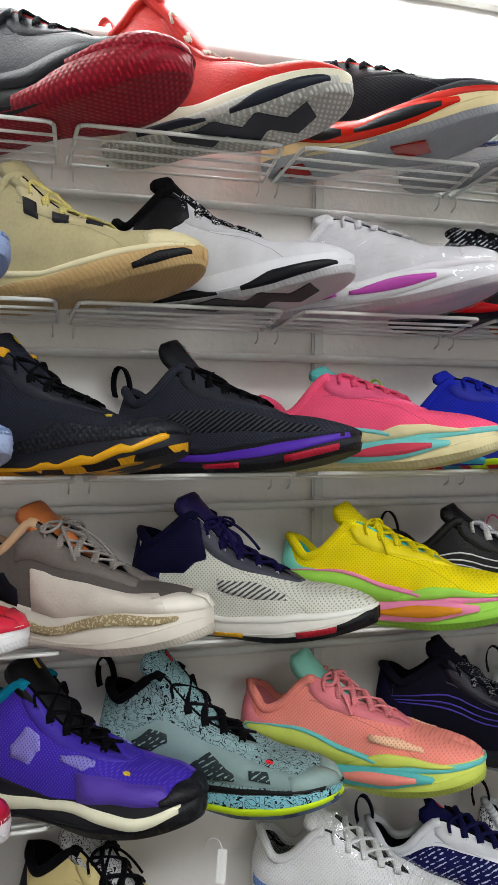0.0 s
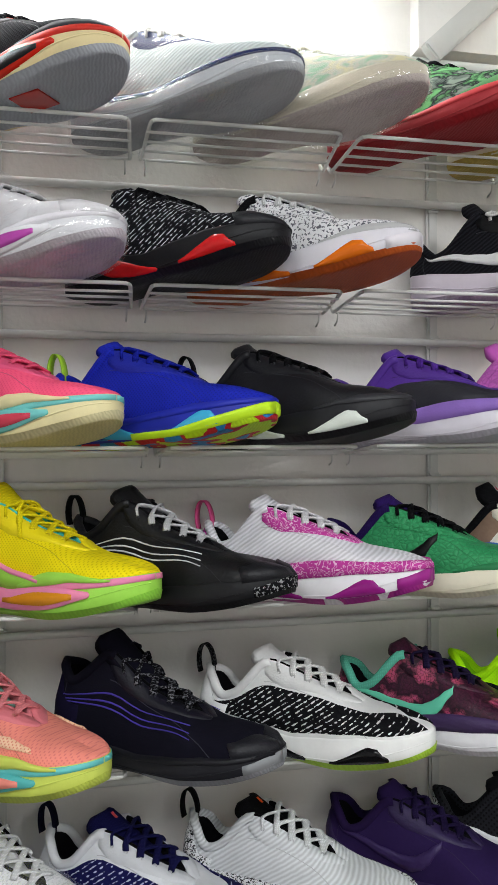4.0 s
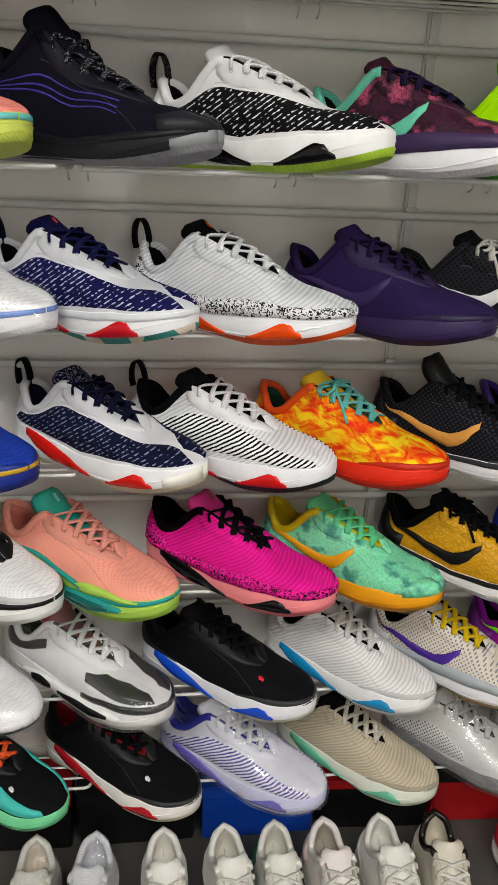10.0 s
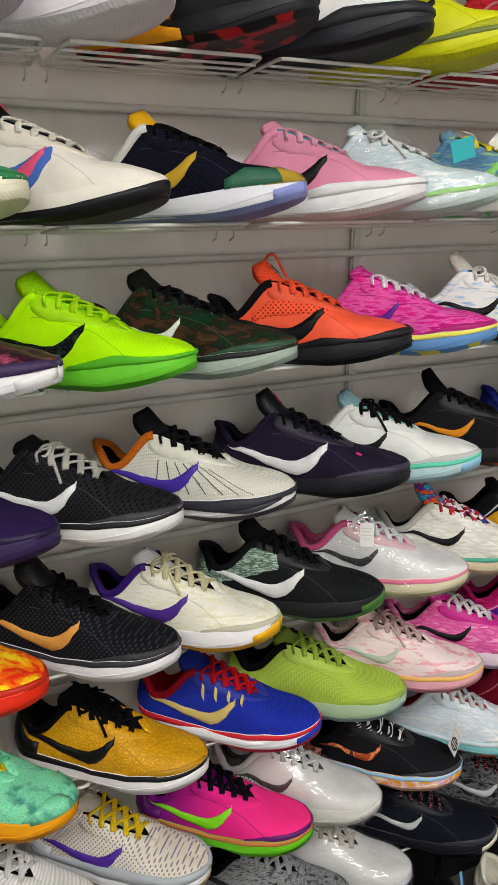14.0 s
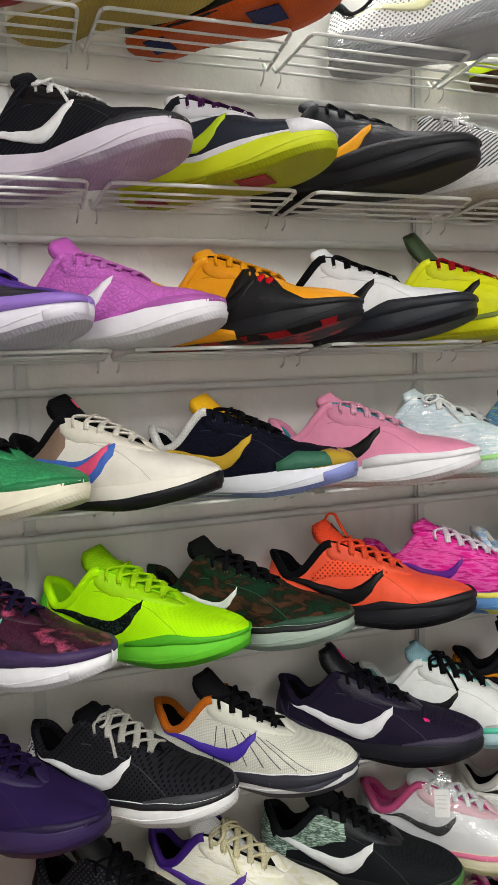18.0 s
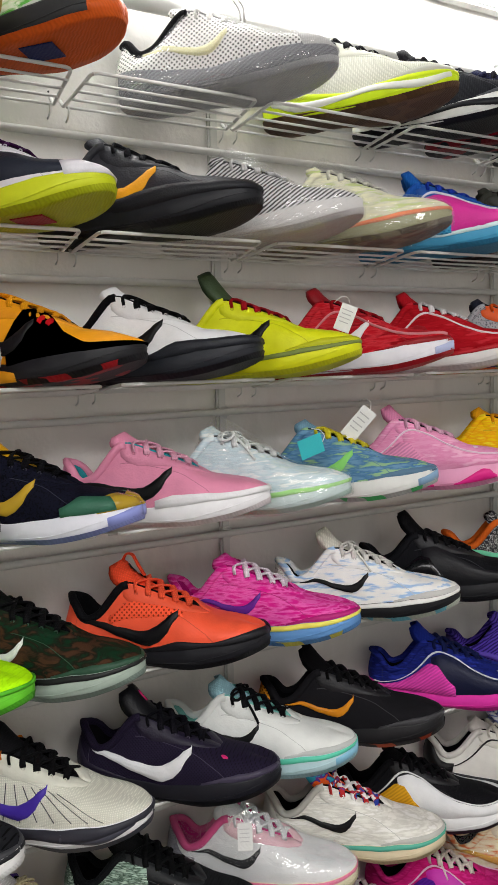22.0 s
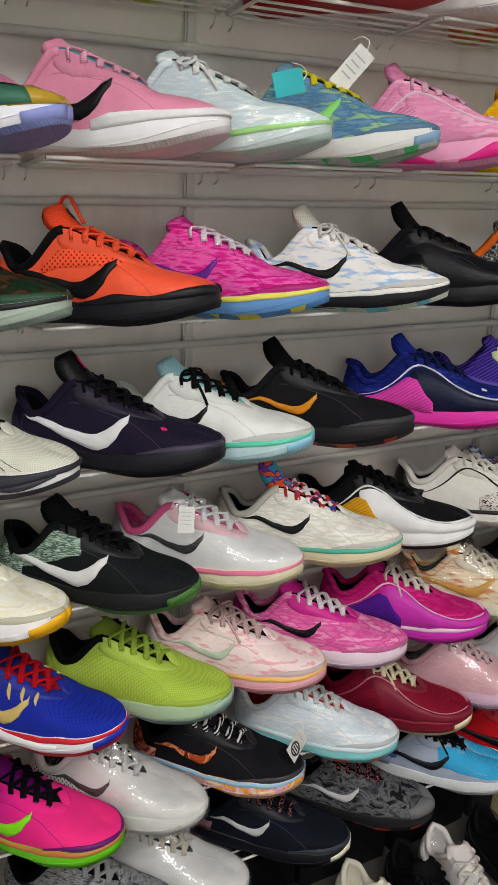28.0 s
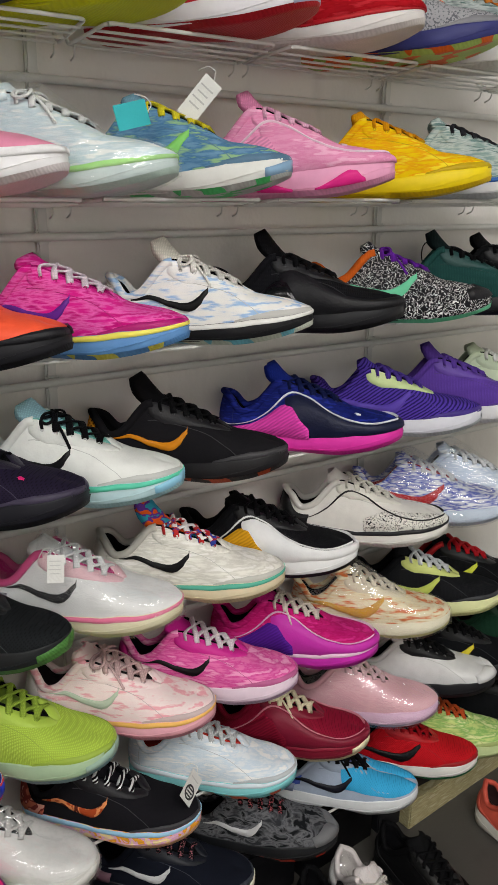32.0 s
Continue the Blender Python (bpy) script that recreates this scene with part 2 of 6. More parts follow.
# ---- mesh helpers ----
def mesh(name, verts, faces, material, smooth=True):
    me = bpy.data.meshes.new(name)
    me.from_pydata(np.asarray([tuple(v) for v in verts], float).tolist(), [], faces)
    me.materials.append(material)
    if smooth:
        me.shade_smooth()
    me.update()
    return me


def part(name, me, parent, label=""):
    ob = new(name, me)
    ob.parent = parent
    if label:
        tagged(ob, label)
    return ob


def grid_faces(rows, cols, wrap_cols=False, start=0, flip=False):
    faces = []
    for i in range(rows - 1):
        for j in range(cols if wrap_cols else cols - 1):
            k = (j + 1) % cols
            q = (start + i * cols + j, start + i * cols + k, start + (i + 1) * cols + k, start + (i + 1) * cols + j)
            faces.append(q[::-1] if flip else q)
    return faces


def box_mesh(name, size, material, bevel=0.003, at=(0, 0, 0)):
    bm = bmesh.new()
    bmesh.ops.create_cube(bm, size=1.0)
    for v in bm.verts:
        v.co = Vector((v.co.x * size[0] + at[0], v.co.y * size[1] + at[1], v.co.z * size[2] + at[2]))
    if bevel:
        bmesh.ops.bevel(bm, geom=bm.edges[:], offset=bevel, segments=2, affect="EDGES", clamp_overlap=True)
    me = bpy.data.meshes.new(name)
    bm.to_mesh(me)
    bm.free()
    me.materials.append(material)
    return me


def block(name, low, high, material, bevel=0.0):
    low, high = Vector(low), Vector(high)
    ob = new(name, box_mesh(name, high - low, material, bevel))
    ob.location = (low + high) / 2
    return ob


def tube_verts(points, radius, sides=6, closed=False, flat=1.0):
    """Rings of a tube along points; flat squeezes its second axis."""
    pts = np.array(points, float)
    n = len(pts)
    verts = []
    last = None
    for i in range(n):
        d = pts[(i + 1) % n] - pts[i - 1] if closed else pts[min(i + 1, n - 1)] - pts[max(i - 1, 0)]
        d = d / (np.linalg.norm(d) + 1e-12)
        ref = last if last is not None else (np.array((0, 0, 1.0)) if abs(d[2]) < 0.9 else np.array((0, 1.0, 0)))
        side = np.cross(d, ref)
        side /= np.linalg.norm(side) + 1e-12
        up = np.cross(side, d)
        last = up
        r = radius[i] if hasattr(radius, "__len__") else radius
        for k in range(sides):
            a = 2 * math.pi * k / sides
            verts.append(pts[i] + r * (math.cos(a) * side + flat * math.sin(a) * up))
    faces = grid_faces(n, sides, True)
    if closed:
        faces += [((n - 1) * sides + j, (n - 1) * sides + (j + 1) % sides, (j + 1) % sides, j) for j in range(sides)]
    else:
        faces += [tuple(range(sides))[::-1], tuple((n - 1) * sides + j for j in range(sides))]
    return verts, faces


def tube_mesh(name, points, radius, material, sides=6, closed=False, flat=1.0):
    return mesh(name, *tube_verts(points, radius, sides, closed, flat), material)


def joined(name, pieces, material):
    verts, faces = [], []
    for v, f in pieces:
        base = len(verts)
        verts += list(v)
        faces += [tuple(i + base for i in face) for face in f]
    return mesh(name, verts, faces, material)


def bent(points, radius, steps=4):
    """Points of a wire bent round its corners."""
    pts = [Vector(p) for p in points]
    out = [pts[0]]
    for a, b, c in zip(pts, pts[1:], pts[2:]):
        p, q = b + (a - b).normalized() * radius, b + (c - b).normalized() * radius
        for i in range(steps + 1):
            t = i / steps
            out.append(p.lerp(b, t).lerp(b.lerp(q, t), t))
    return out + [pts[-1]]


# ---- shoes ----
FINE = np.linspace(-0.2, 1.2, 281)


@functools.lru_cache(maxsize=4000)
def soft_table(keys):
    raw = np.interp(FINE, [k[0] for k in keys], [k[1] for k in keys])
    kernel = np.exp(-0.5 * (np.arange(-12, 13) / 5.0) ** 2)
    return np.convolve(np.pad(raw, 12, mode="edge"), kernel / kernel.sum(), "valid")


def smooth_keys(keys, s):
    """Values between keys, rounded off."""
    return np.interp(s, FINE, soft_table(tuple(keys)))


class Last:
    """The form of one shoe: heel at the origin, toe along +x, sole on z = 0."""

    def __init__(self, length=0.310, tall=0.0, sole=1.0, bulk=1.0):
        self.L, self.tall, self.sole, self.bulk = length, tall, sole, bulk

    def spring(self, x):
        u = np.asarray(x) / self.L
        return 0.021 * np.clip((u - 0.62) / 0.38, 0, 1) ** 1.8 + 0.006 * np.clip((0.10 - u) / 0.10, 0, 1) ** 2

    def half(self, x):
        u = np.clip(np.asarray(x) / self.L, 0, 1)
        base = np.interp(u, [0, 0.12, 0.4, 0.66, 0.82, 1], [0.034, 0.037, 0.0385, 0.0500, 0.0485, 0.0415]) * self.bulk
        heel = np.sqrt(np.clip(1 - (1 - np.minimum(u / 0.13, 1)) ** 2.2, 0, 1))
        toe = np.sqrt(np.clip(1 - (1 - np.minimum((1 - u) / 0.20, 1)) ** 2.4, 0, 1))
        return base * heel * toe

    def top(self, x):
        u = np.asarray(x) / self.L
        return np.interp(u, [0, 0.12, 0.3, 0.46, 0.6, 0.75, 0.9, 1], [0.041, 0.038, 0.029, 0.0225, 0.0265, 0.0285, 0.0225, 0.018]) * self.sole + self.spring(x)

    def low(self, s, side):
        s = np.asarray(s, float)
        x = self.L * (0.5 - 0.5 * np.cos(np.pi * s))
        inset = 0.965
        return np.stack([x * 0.985 + 0.002, side * self.half(x) * inset, self.top(x)], -1)

    def rim(self, s, side):
        k = self.tall
        x = smooth_keys([(0, 0.010), (0.12, 0.020), (0.30, 0.060 - 0.004 * k), (0.43, 0.096 - 0.012 * k), (0.52, 0.137 - 0.010 * k), (0.62, 0.182), (0.8, 0.222), (1, 0.258)], s)
        y = smooth_keys([(0, 0.0), (0.06, 0.017), (0.16, 0.026), (0.32, 0.027), (0.43, 0.025), (0.52, 0.0205), (0.59, 0.0145), (0.635, 0.004), (0.65, 0.0), (1, 0.0)], s)
        y = y * np.clip(np.asarray(s) / 0.05, 0, 1) ** 0.5 * np.clip((0.665 - np.asarray(s)) / 0.03, 0, 1)
        z = smooth_keys([(0, 0.093 + 0.034 * k), (0.07, 0.089 + 0.034 * k), (0.17, 0.063 + 0.050 * k), (0.28, 0.072 + 0.058 * k), (0.42, 0.117 + 0.036 * k), (0.52, 0.098 - 0.002 * k), (0.63, 0.076 - 0.005 * k), (0.70, 0.065 - 0.003 * k), (0.80, 0.058), (0.9, 0.0515), (1, 0.0395)], s)
        x = x * (self.L / 0.295)
        x = x - 0.010 * np.clip(1 - np.asarray(s) / 0.1, 0, 1) + 0.010
        return np.stack([x, side * y, z + self.spring(x) * 0.9 + 0.6 * (self.sole - 1) * 0.03], -1)

    def upper(self, s, v, side, lift=0.0):
        """Places on the upper: s from heel to toe, v from sole to rim."""
        s, v = np.broadcast_arrays(np.asarray(s, float), np.asarray(v, float))

        def at(s, v):
            B, T = self.low(s, side), self.rim(s, side)
            dz = (T - B)[..., 2:3]
            up = np.array((0, 0, 1.0))
            out = np.stack([np.where(s < 0.15, -(0.15 - s) * 4, 0) * 1.0 + np.where(s > 0.88, (s - 0.88) * 6, 0), side * np.clip((1 - s) / 0.12, 0, 1) * np.clip(s / 0.06, 0, 1), 0 * s], -1)
            f = np.clip((s - 0.40) / 0.24, 0, 1)
            f = (f * f * (3 - 2 * f))[..., None]
            flat = (B - T) * np.array((1, 1, 0))
            P1 = B + up * dz * (0.30 + 0.36 * f) + out * (0.0045 - 0.001 * f)
            P2 = T + flat * np.concatenate([0.42 - 0.14 * f, 0.42 + 0.26 * f, f], -1) - up * dz * (0.34 - 0.33 * f)
            e = 0.012
            Ta, Tb = self.rim(np.clip(s - e, 0, 1), side), self.rim(np.clip(s + e, 0, 1), side)
            fall = np.clip((Tb - Ta)[..., 2] / ((Tb - Ta)[..., 0] + 1e-6), -0.9, 0.2)[..., None]
            P2 = P2 + up * f * fall * (P2 - T)[..., 0:1]
            w = v[..., None]
            return (1 - w) ** 3 * B + 3 * (1 - w) ** 2 * w * P1 + 3 * (1 - w) * w * w * P2 + w ** 3 * T

        P = at(s, v)
        if np.any(np.asarray(lift)):
            e = 0.004
            s1, s0, v1, v0 = np.clip(s + e, 0, 1), np.clip(s - e, 0, 1), np.clip(v + e, 0, 1), np.clip(v - e, 0, 1)
            N = np.cross(at(s1, v) - at(s0, v), at(s, v1) - at(s, v0)) * -side
            N /= np.linalg.norm(N, axis=-1, keepdims=True) + 1e-12
            lift_a = np.asarray(lift, float)
            P = P + N * (lift_a[..., None] if lift_a.ndim else lift_a)
        return P

    def wall(self, s, v, side, lift=0.0):
        """Places on the sole's side: v from ground to top."""
        s, v = np.broadcast_arrays(np.asarray(s, float), np.asarray(v, float))
        x = self.L * (0.5 - 0.5 * np.cos(np.pi * s))
        swell = np.interp(v, [0, 0.15, 0.4, 0.75, 1.0], [0.94, 1.0, 1.045, 1.03, 1.0])
        bottom = self.spring(x) + 0.004
        z = bottom + (self.top(x) + 0.003 - bottom) * v
        mid = self.L * 0.5
        y = side * (self.half(x) * swell + lift * np.clip((1 - s) / 0.05, 0, 1) * np.clip(s / 0.05, 0, 1))
        return np.stack([mid + (x - mid) * (0.985 + 0.02 * (swell - 0.94)) + np.where(s > 0.93, lift, 0) - np.where(s < 0.07, lift, 0), y, z], -1)


def sheet(name, place, s0, s1, lo, hi, material, lift=0.0014, ns=14, nv=5, sides=(-1, 1)):
    """A panel that lies on a shoe between the curves lo(s) and hi(s), with a rim down to what is under it."""
    pieces = []
    for side in sides:
        s = np.linspace(s0, s1, ns)[:, None]
        a, b = np.array([lo(q) for q in s[:, 0]])[:, None], np.array([hi(q) for q in s[:, 0]])[:, None]
        w = np.linspace(0, 1, nv)[None, :]
        v = a + (b - a) * w
        h = np.full(v.shape, lift)
        h[0, :] = h[-1, :] = h[:, 0] = h[:, -1] = 0.0
        h = np.where(h > 0, lift, -0.0004)
        eps_s, eps_v = (s1 - s0) * 0.012, 0.012
        ss = np.repeat(s, nv, 1)
        ss[1, :] = s0 + eps_s
        ss[-2, :] = s1 - eps_s
        v[:, 1] = v[:, 0] + (v[:, -1] - v[:, 0]) * 0.04
        v[:, -2] = v[:, -1] - (v[:, -1] - v[:, 0]) * 0.04
        P = place(ss, v, side, h).reshape(-1, 3)
        pieces.append((P, grid_faces(ns, nv, flip=side < 0)))
    return joined(name, pieces, material)


def ribbon(name, place, line, width, material, lift=0.0018, steps=22, sides=(-1, 1)):
    """A tapered band along a line of (s, v); width by the way along."""
    t = np.linspace(0, 1, steps)
    keys = np.linspace(0, 1, len(line))
    cs = smooth_keys(list(zip(keys, [p[0] for p in line])), t)
    cv = smooth_keys(list(zip(keys, [p[1] for p in line])), t)
    wid = np.interp(t, np.linspace(0, 1, len(width)), width)
    ds, dv = np.gradient(cs) * 0.29, np.gradient(cv) * 0.07
    n = np.hypot(ds, dv) + 1e-9
    ns_, nv_ = -dv / n / 0.29, ds / n / 0.07
    pieces = []
    for side in sides:
        cols = np.linspace(-1, 1, 5)[None, :]
        s = np.clip(cs[:, None] + ns_[:, None] * wid[:, None] * cols, 0, 1)
        v = np.clip(cv[:, None] + nv_[:, None] * wid[:, None] * cols, 0, 1)
        h = np.full(s.shape, lift)
        h[:, 0] = h[:, -1] = 0.0003
        pieces.append((place(s, v, side, h).reshape(-1, 3), grid_faces(steps, 5, flip=side < 0)))
    return joined(name, pieces, material)


def welded(name, pieces, material):
    """Halves joined into one skin."""
    me = joined(name, pieces, material)
    bm = bmesh.new()
    bm.from_mesh(me)
    bmesh.ops.remove_doubles(bm, verts=bm.verts[:], dist=0.00005)
    bm.to_mesh(me)
    bm.free()
    me.shade_smooth()
    return me


def upper_mesh(form, material, ns=46, nv=11):
    s = (np.linspace(0, 1, ns))[:, None]
    v = np.linspace(0, 1, nv)[None, :]
    pieces = []
    for side in (-1, 1):
        pieces.append((form.upper(s, v, side).reshape(-1, 3), grid_faces(ns, nv, flip=side < 0)))
    return welded("upper", pieces, material)


def lining_mesh(form, material, ns=26):
    s = np.linspace(0, 0.655, ns)
    pieces = []
    for side in (-1, 1):
        T = form.rim(s, side)
        out = form.upper(s, np.full_like(s, 0.9), side) - T
        out /= np.linalg.norm(out, axis=-1, keepdims=True) + 1e-9
        centre = np.stack([np.clip(T[:, 0], 0.035, 0.2), 0 * s, T[:, 2]], -1)
        inn = centre - T
        inn /= np.linalg.norm(inn, axis=-1, keepdims=True) + 1e-9
        up = np.array((0, 0, 1.0))
        rows = [T + out * 0.0005 * 1, T + up * 0.0022 + inn * 0.001, T + up * 0.001 + inn * 0.0042, T - up * 0.012 + inn * 0.0055]
        deep = (T - centre) * 0.85 + centre
        deep[:, 2] = np.minimum(T[:, 2] - 0.02, form.top(T[:, 0]) + 0.012)
        rows.append(deep)
        floor = deep.copy()
        floor[:, 1] *= 0.02
        rows.append(floor)
        P = np.stack(rows, 1)
        pieces.append((P.reshape(-1, 3), grid_faces(ns, len(rows), flip=side < 0)))
    return welded("lining", pieces, material)


def midsole_mesh(form, material, ns=46):
    s = np.linspace(0, 1, ns)[:, None]
    v = np.array([0, 0.12, 0.3, 0.5, 0.72, 0.92, 1.0])[None, :]
    pieces = []
    for side in (-1, 1):
        P = form.wall(s, v, side)
        lip = P[:, -1:].copy()
        lip[..., 1] *= 0.86
        lip[..., 2] += 0.0005
        under = P[:, :1].copy()
        under[..., 1] *= 0.05
        P = np.concatenate([under, P, lip], 1)
        pieces.append((P.reshape(-1, 3), grid_faces(ns, P.shape[1], flip=side < 0)))
    return welded("midsole", pieces, material)


def outsole_mesh(form, material, ns=46, wrap=0.2):
    s = np.linspace(0, 1, ns)
    pieces = []
    for side in (-1, 1):
        edge = form.wall(s, np.full_like(s, 0.10), side, 0.0008)
        toe = np.clip((s - 0.8) / 0.2, 0, 1)
        high = form.wall(s, 0.10 + wrap * toe ** 1.5, side, 0.0012)
        base = form.wall(s, np.zeros_like(s), side)
        base[:, 2] -= 0.004
        waist = 1 - 0.55 * np.exp(-((s - 0.42) / 0.10) ** 2)
        base[:, 1] *= 1 - 0.30 * np.exp(-((s - 0.42) / 0.09) ** 2)
        rows = [high, edge, base]
        for k in (0.75, 0.45, 0.15, 0.0):
            r = base.copy()
            r[:, 1] *= k
            r[:, 2] += 0.0035 * (1 - waist) * (1 - k)
            rows.append(r)
        P = np.stack(rows, 1)
        pieces.append((P.reshape(-1, 3), grid_faces(ns, len(rows), flip=side > 0)))
    return welded("outsole", pieces, material)


def tongue_mesh(form, material, more=0.0):
    n, m = 20, 7
    t = np.linspace(0, 1, n)
    k = form.tall
    x = np.interp(t, [0, 0.3, 0.72, 0.88, 1.0], [0.208, 0.178 - 0.004 * k, 0.118 - 0.012 * k, 0.107 - 0.014 * k - 0.25 * more, 0.101 - 0.014 * k - 0.55 * more])
    z = np.interp(t, [0, 0.3, 0.72, 0.88, 1.0], [0.064, 0.080 - 0.004 * k, 0.115 + 0.034 * k, 0.121 + 0.042 * k + 0.6 * more, 0.127 + 0.046 * k + 1.2 * more])
    z = np.convolve(np.pad(z, 1, mode="edge"), [0.25, 0.5, 0.25], "valid") + form.spring(x) + 0.018 * (form.sole - 1)
    half = np.interp(t, [0, 0.3, 0.7, 0.86, 0.95, 1.0], [0.012, 0.021, 0.0265, 0.0260, 0.0235, 0.0165]) * np.interp(t, [0.4, 0.8], [1.0, 1.0 + 0.16 * k])
    w = np.linspace(-1, 1, m)
    X = x[:, None] - 0.013 * (w ** 2)[None, :] * t[:, None]
    Y = half[:, None] * w[None, :]
    Z = z[:, None] - 0.007 * (w ** 2)[None, :]
    front = np.stack([X, Y, Z], -1)
    thick = np.interp(t, [0, 0.7, 0.88, 0.96, 1.0], [0.004, 0.009, 0.011, 0.006, 0.002])[:, None, None]
    back = front + np.array((-0.75, 0, -0.66)) * thick
    loops = np.concatenate([front, back[:, ::-1]], 1)
    faces = grid_faces(n, 2 * m, True)
    faces.append(tuple((n - 1) * 2 * m + j for j in range(2 * m)))
    return mesh("tongue", loops.reshape(-1, 3), faces, material)


def laces_mesh(form, material, rows=5, cross=True, bow=0.0):
    pieces = []
    s = np.linspace(0.455, 0.615, rows)
    left, right = form.rim(s, -1), form.rim(s, 1)
    down = [form.upper(s, np.full_like(s, 0.87), q, 0.0014) for q in (-1, 1)]
    for r in range(rows):
        for near, far in ((0, 1), (1, 0)) if cross else ((0, 1),):
            k = min(r + 1, rows - 1) if cross else r
            edge = (left, right)
            p, q = down[near][k], down[far][r]
            mid = (edge[near][k] + edge[far][r]) / 2 + np.array((0, 0, 0.0055))
            keys = np.array([p, edge[near][k] * (1, 1.12, 1) + (0, 0, 0.0034), mid, edge[far][r] * (1, 1.12, 1) + (0, 0, 0.0034), q])
            t = np.linspace(0, 4, 13)
            line = np.stack([np.interp(t, range(5), keys[:, c]) for c in range(3)], -1)
            line[1:-1] = 0.25 * line[:-2] + 0.5 * line[1:-1] + 0.25 * line[2:]
            pieces.append(tube_verts(line, 0.0046, 6, flat=0.40))
    if bow:
        knot = (left[0] + right[0]) / 2 + np.array((0.004, 0, 0.006))
        for side in (-1, 1):
            t = np.linspace(0, 1, 14)
            ang = np.pi * 2 * t
            loop = np.stack([knot[0] + 0.012 * np.sin(ang) * bow + 0.006 * t, knot[1] + side * 0.032 * np.sin(np.pi * t) * bow, knot[2] + 0.010 * np.sin(np.pi * t) - 0.020 * np.sin(np.pi * t) ** 2], -1)
            pieces.append(tube_verts(loop, 0.0024, 6, flat=0.7))
            tail = np.stack([knot[0] + 0.045 * t * bow, knot[1] + side * 0.036 * t ** 0.7, knot[2] - 0.012 * t - 0.028 * t * t], -1)
            pieces.append(tube_verts(tail, 0.0022, 6, flat=0.8))
    return joined("laces", pieces, material)


def tongue_face(form, s, v, h, more):
    """Places on the upper part of the tongue: s along it, v across."""
    s, v = np.broadcast_arrays(np.asarray(s, float), np.asarray(v, float))
    k = form.tall
    x = np.interp(s, [0.72, 0.88, 1.0], [0.118 - 0.012 * k, 0.107 - 0.014 * k - 0.25 * more, 0.101 - 0.014 * k - 0.55 * more])
    z = np.interp(s, [0.72, 0.88, 1.0], [0.115 + 0.034 * k, 0.121 + 0.042 * k + 0.6 * more, 0.127 + 0.046 * k + 1.2 * more]) + 0.018 * (form.sole - 1)
    w = (v - 0.5) * 0.55
    return np.stack([x - 0.010 * w * w + 0.0012 + h, 0.030 * w, z - 0.007 * w * w + 0.0012], -1)


@functools.lru_cache(maxsize=400)
def eyelet_mesh(spec):
    ring = [(0.0021 * math.cos(a), 0.0, 0.0021 * math.sin(a)) for a in np.linspace(0, 2 * math.pi, 9)[:-1]]
    return tube_mesh("eyelet", ring, 0.0008, fabric(spec), 5, True)


def loop_mesh(form, material, size=1.0):
    """A strap that stands in an arch over the heel."""
    x0 = 0.010
    z0 = form.rim(np.array([0.0]), 1)[0, 2] - 0.012
    t = np.linspace(0, 1, 14)
    ang = np.pi * (1.15 - 1.3 * t)
    x = x0 - 0.002 + 0.011 * size * np.cos(ang) - 0.012 * t * (1 - t)
    z = z0 + 0.014 * size + 0.025 * size * np.sin(ang)
    verts = []
    for px, pz, a in zip(x, z, ang):
        for off, y in ((0, -0.0055), (0, 0.0055), (0.0016, 0.0055), (0.0016, -0.0055)):
            verts.append((px + off * math.cos(a), y, pz + off * math.sin(a)))
    faces = grid_faces(14, 4, True) + [(3, 2, 1, 0), (52, 53, 54, 55)]
    return mesh("pull_loop", verts, faces, material)


def under_mesh(form, keys, material):
    """A flat zigzag let into the tread, from (x, near edge, far edge)."""
    x = np.linspace(keys[0][0], keys[-1][0], 30)
    lo, hi = (np.interp(x, [k[0] for k in keys], [k[c] for k in keys]) for c in (1, 2))
    z = form.spring(x) - 0.0009
    P = np.stack([np.stack([x, lo, z], -1), np.stack([x, hi, z], -1), np.stack([x, hi, z + 0.0012], -1), np.stack([x, lo, z + 0.0012], -1)], 1)
    return mesh("sole_zigzag", P.reshape(-1, 3), grid_faces(30, 4, True), material, False)


def collar_mesh(form, material):
    s = np.linspace(0.0, 0.43, 20)
    a, b = form.rim(s, -1), form.rim(s, 1)
    line = np.concatenate([b[::-1], a[1:]])
    line[:, 2] -= 0.002
    return tube_mesh("collar", line, 0.0060, material, 8)


def wrap_mesh(form):
    """A film drawn tight over the whole shoe."""
    ns, nv = 56, 16
    s = np.linspace(0, 1, ns)[:, None]
    v = np.linspace(0, 1, nv)[None, :]
    pieces = []
    for side in (-1, 1):
        rough = np.sin(s * 61 + v * 9 + side) * np.sin(v * 17 - s * 23 + 2 * side) + 0.7 * np.sin(s * 37 - v * 26 + 3 * side)
        fold = 0.0030 + 0.0015 * (1 - np.abs(rough)) * np.sin(np.pi * np.clip(s, 0, 1)) * np.sin(np.pi * v)
        P = form.upper(s, v, side, fold)
        T = P[:, -1:].copy()
        hump = np.exp(-((s[:, 0] - 0.42) / 0.16) ** 2)[:, None]
        T[..., 1] *= 0.1
        T[..., 2] += 0.028 * hump
        W = form.wall(s, np.array([[0.0, 0.3, 0.7]]), side, 0.0035)
        W[:, 0, 2] -= 0.0065
        under = W[:, :1].copy()
        under[..., 1] *= 0.02
        P = np.concatenate([under, W, P, T], 1)
        pieces.append((P.reshape(-1, 3), grid_faces(ns, P.shape[1], flip=side < 0)))
    return welded("plastic_wrap", pieces, FILM)


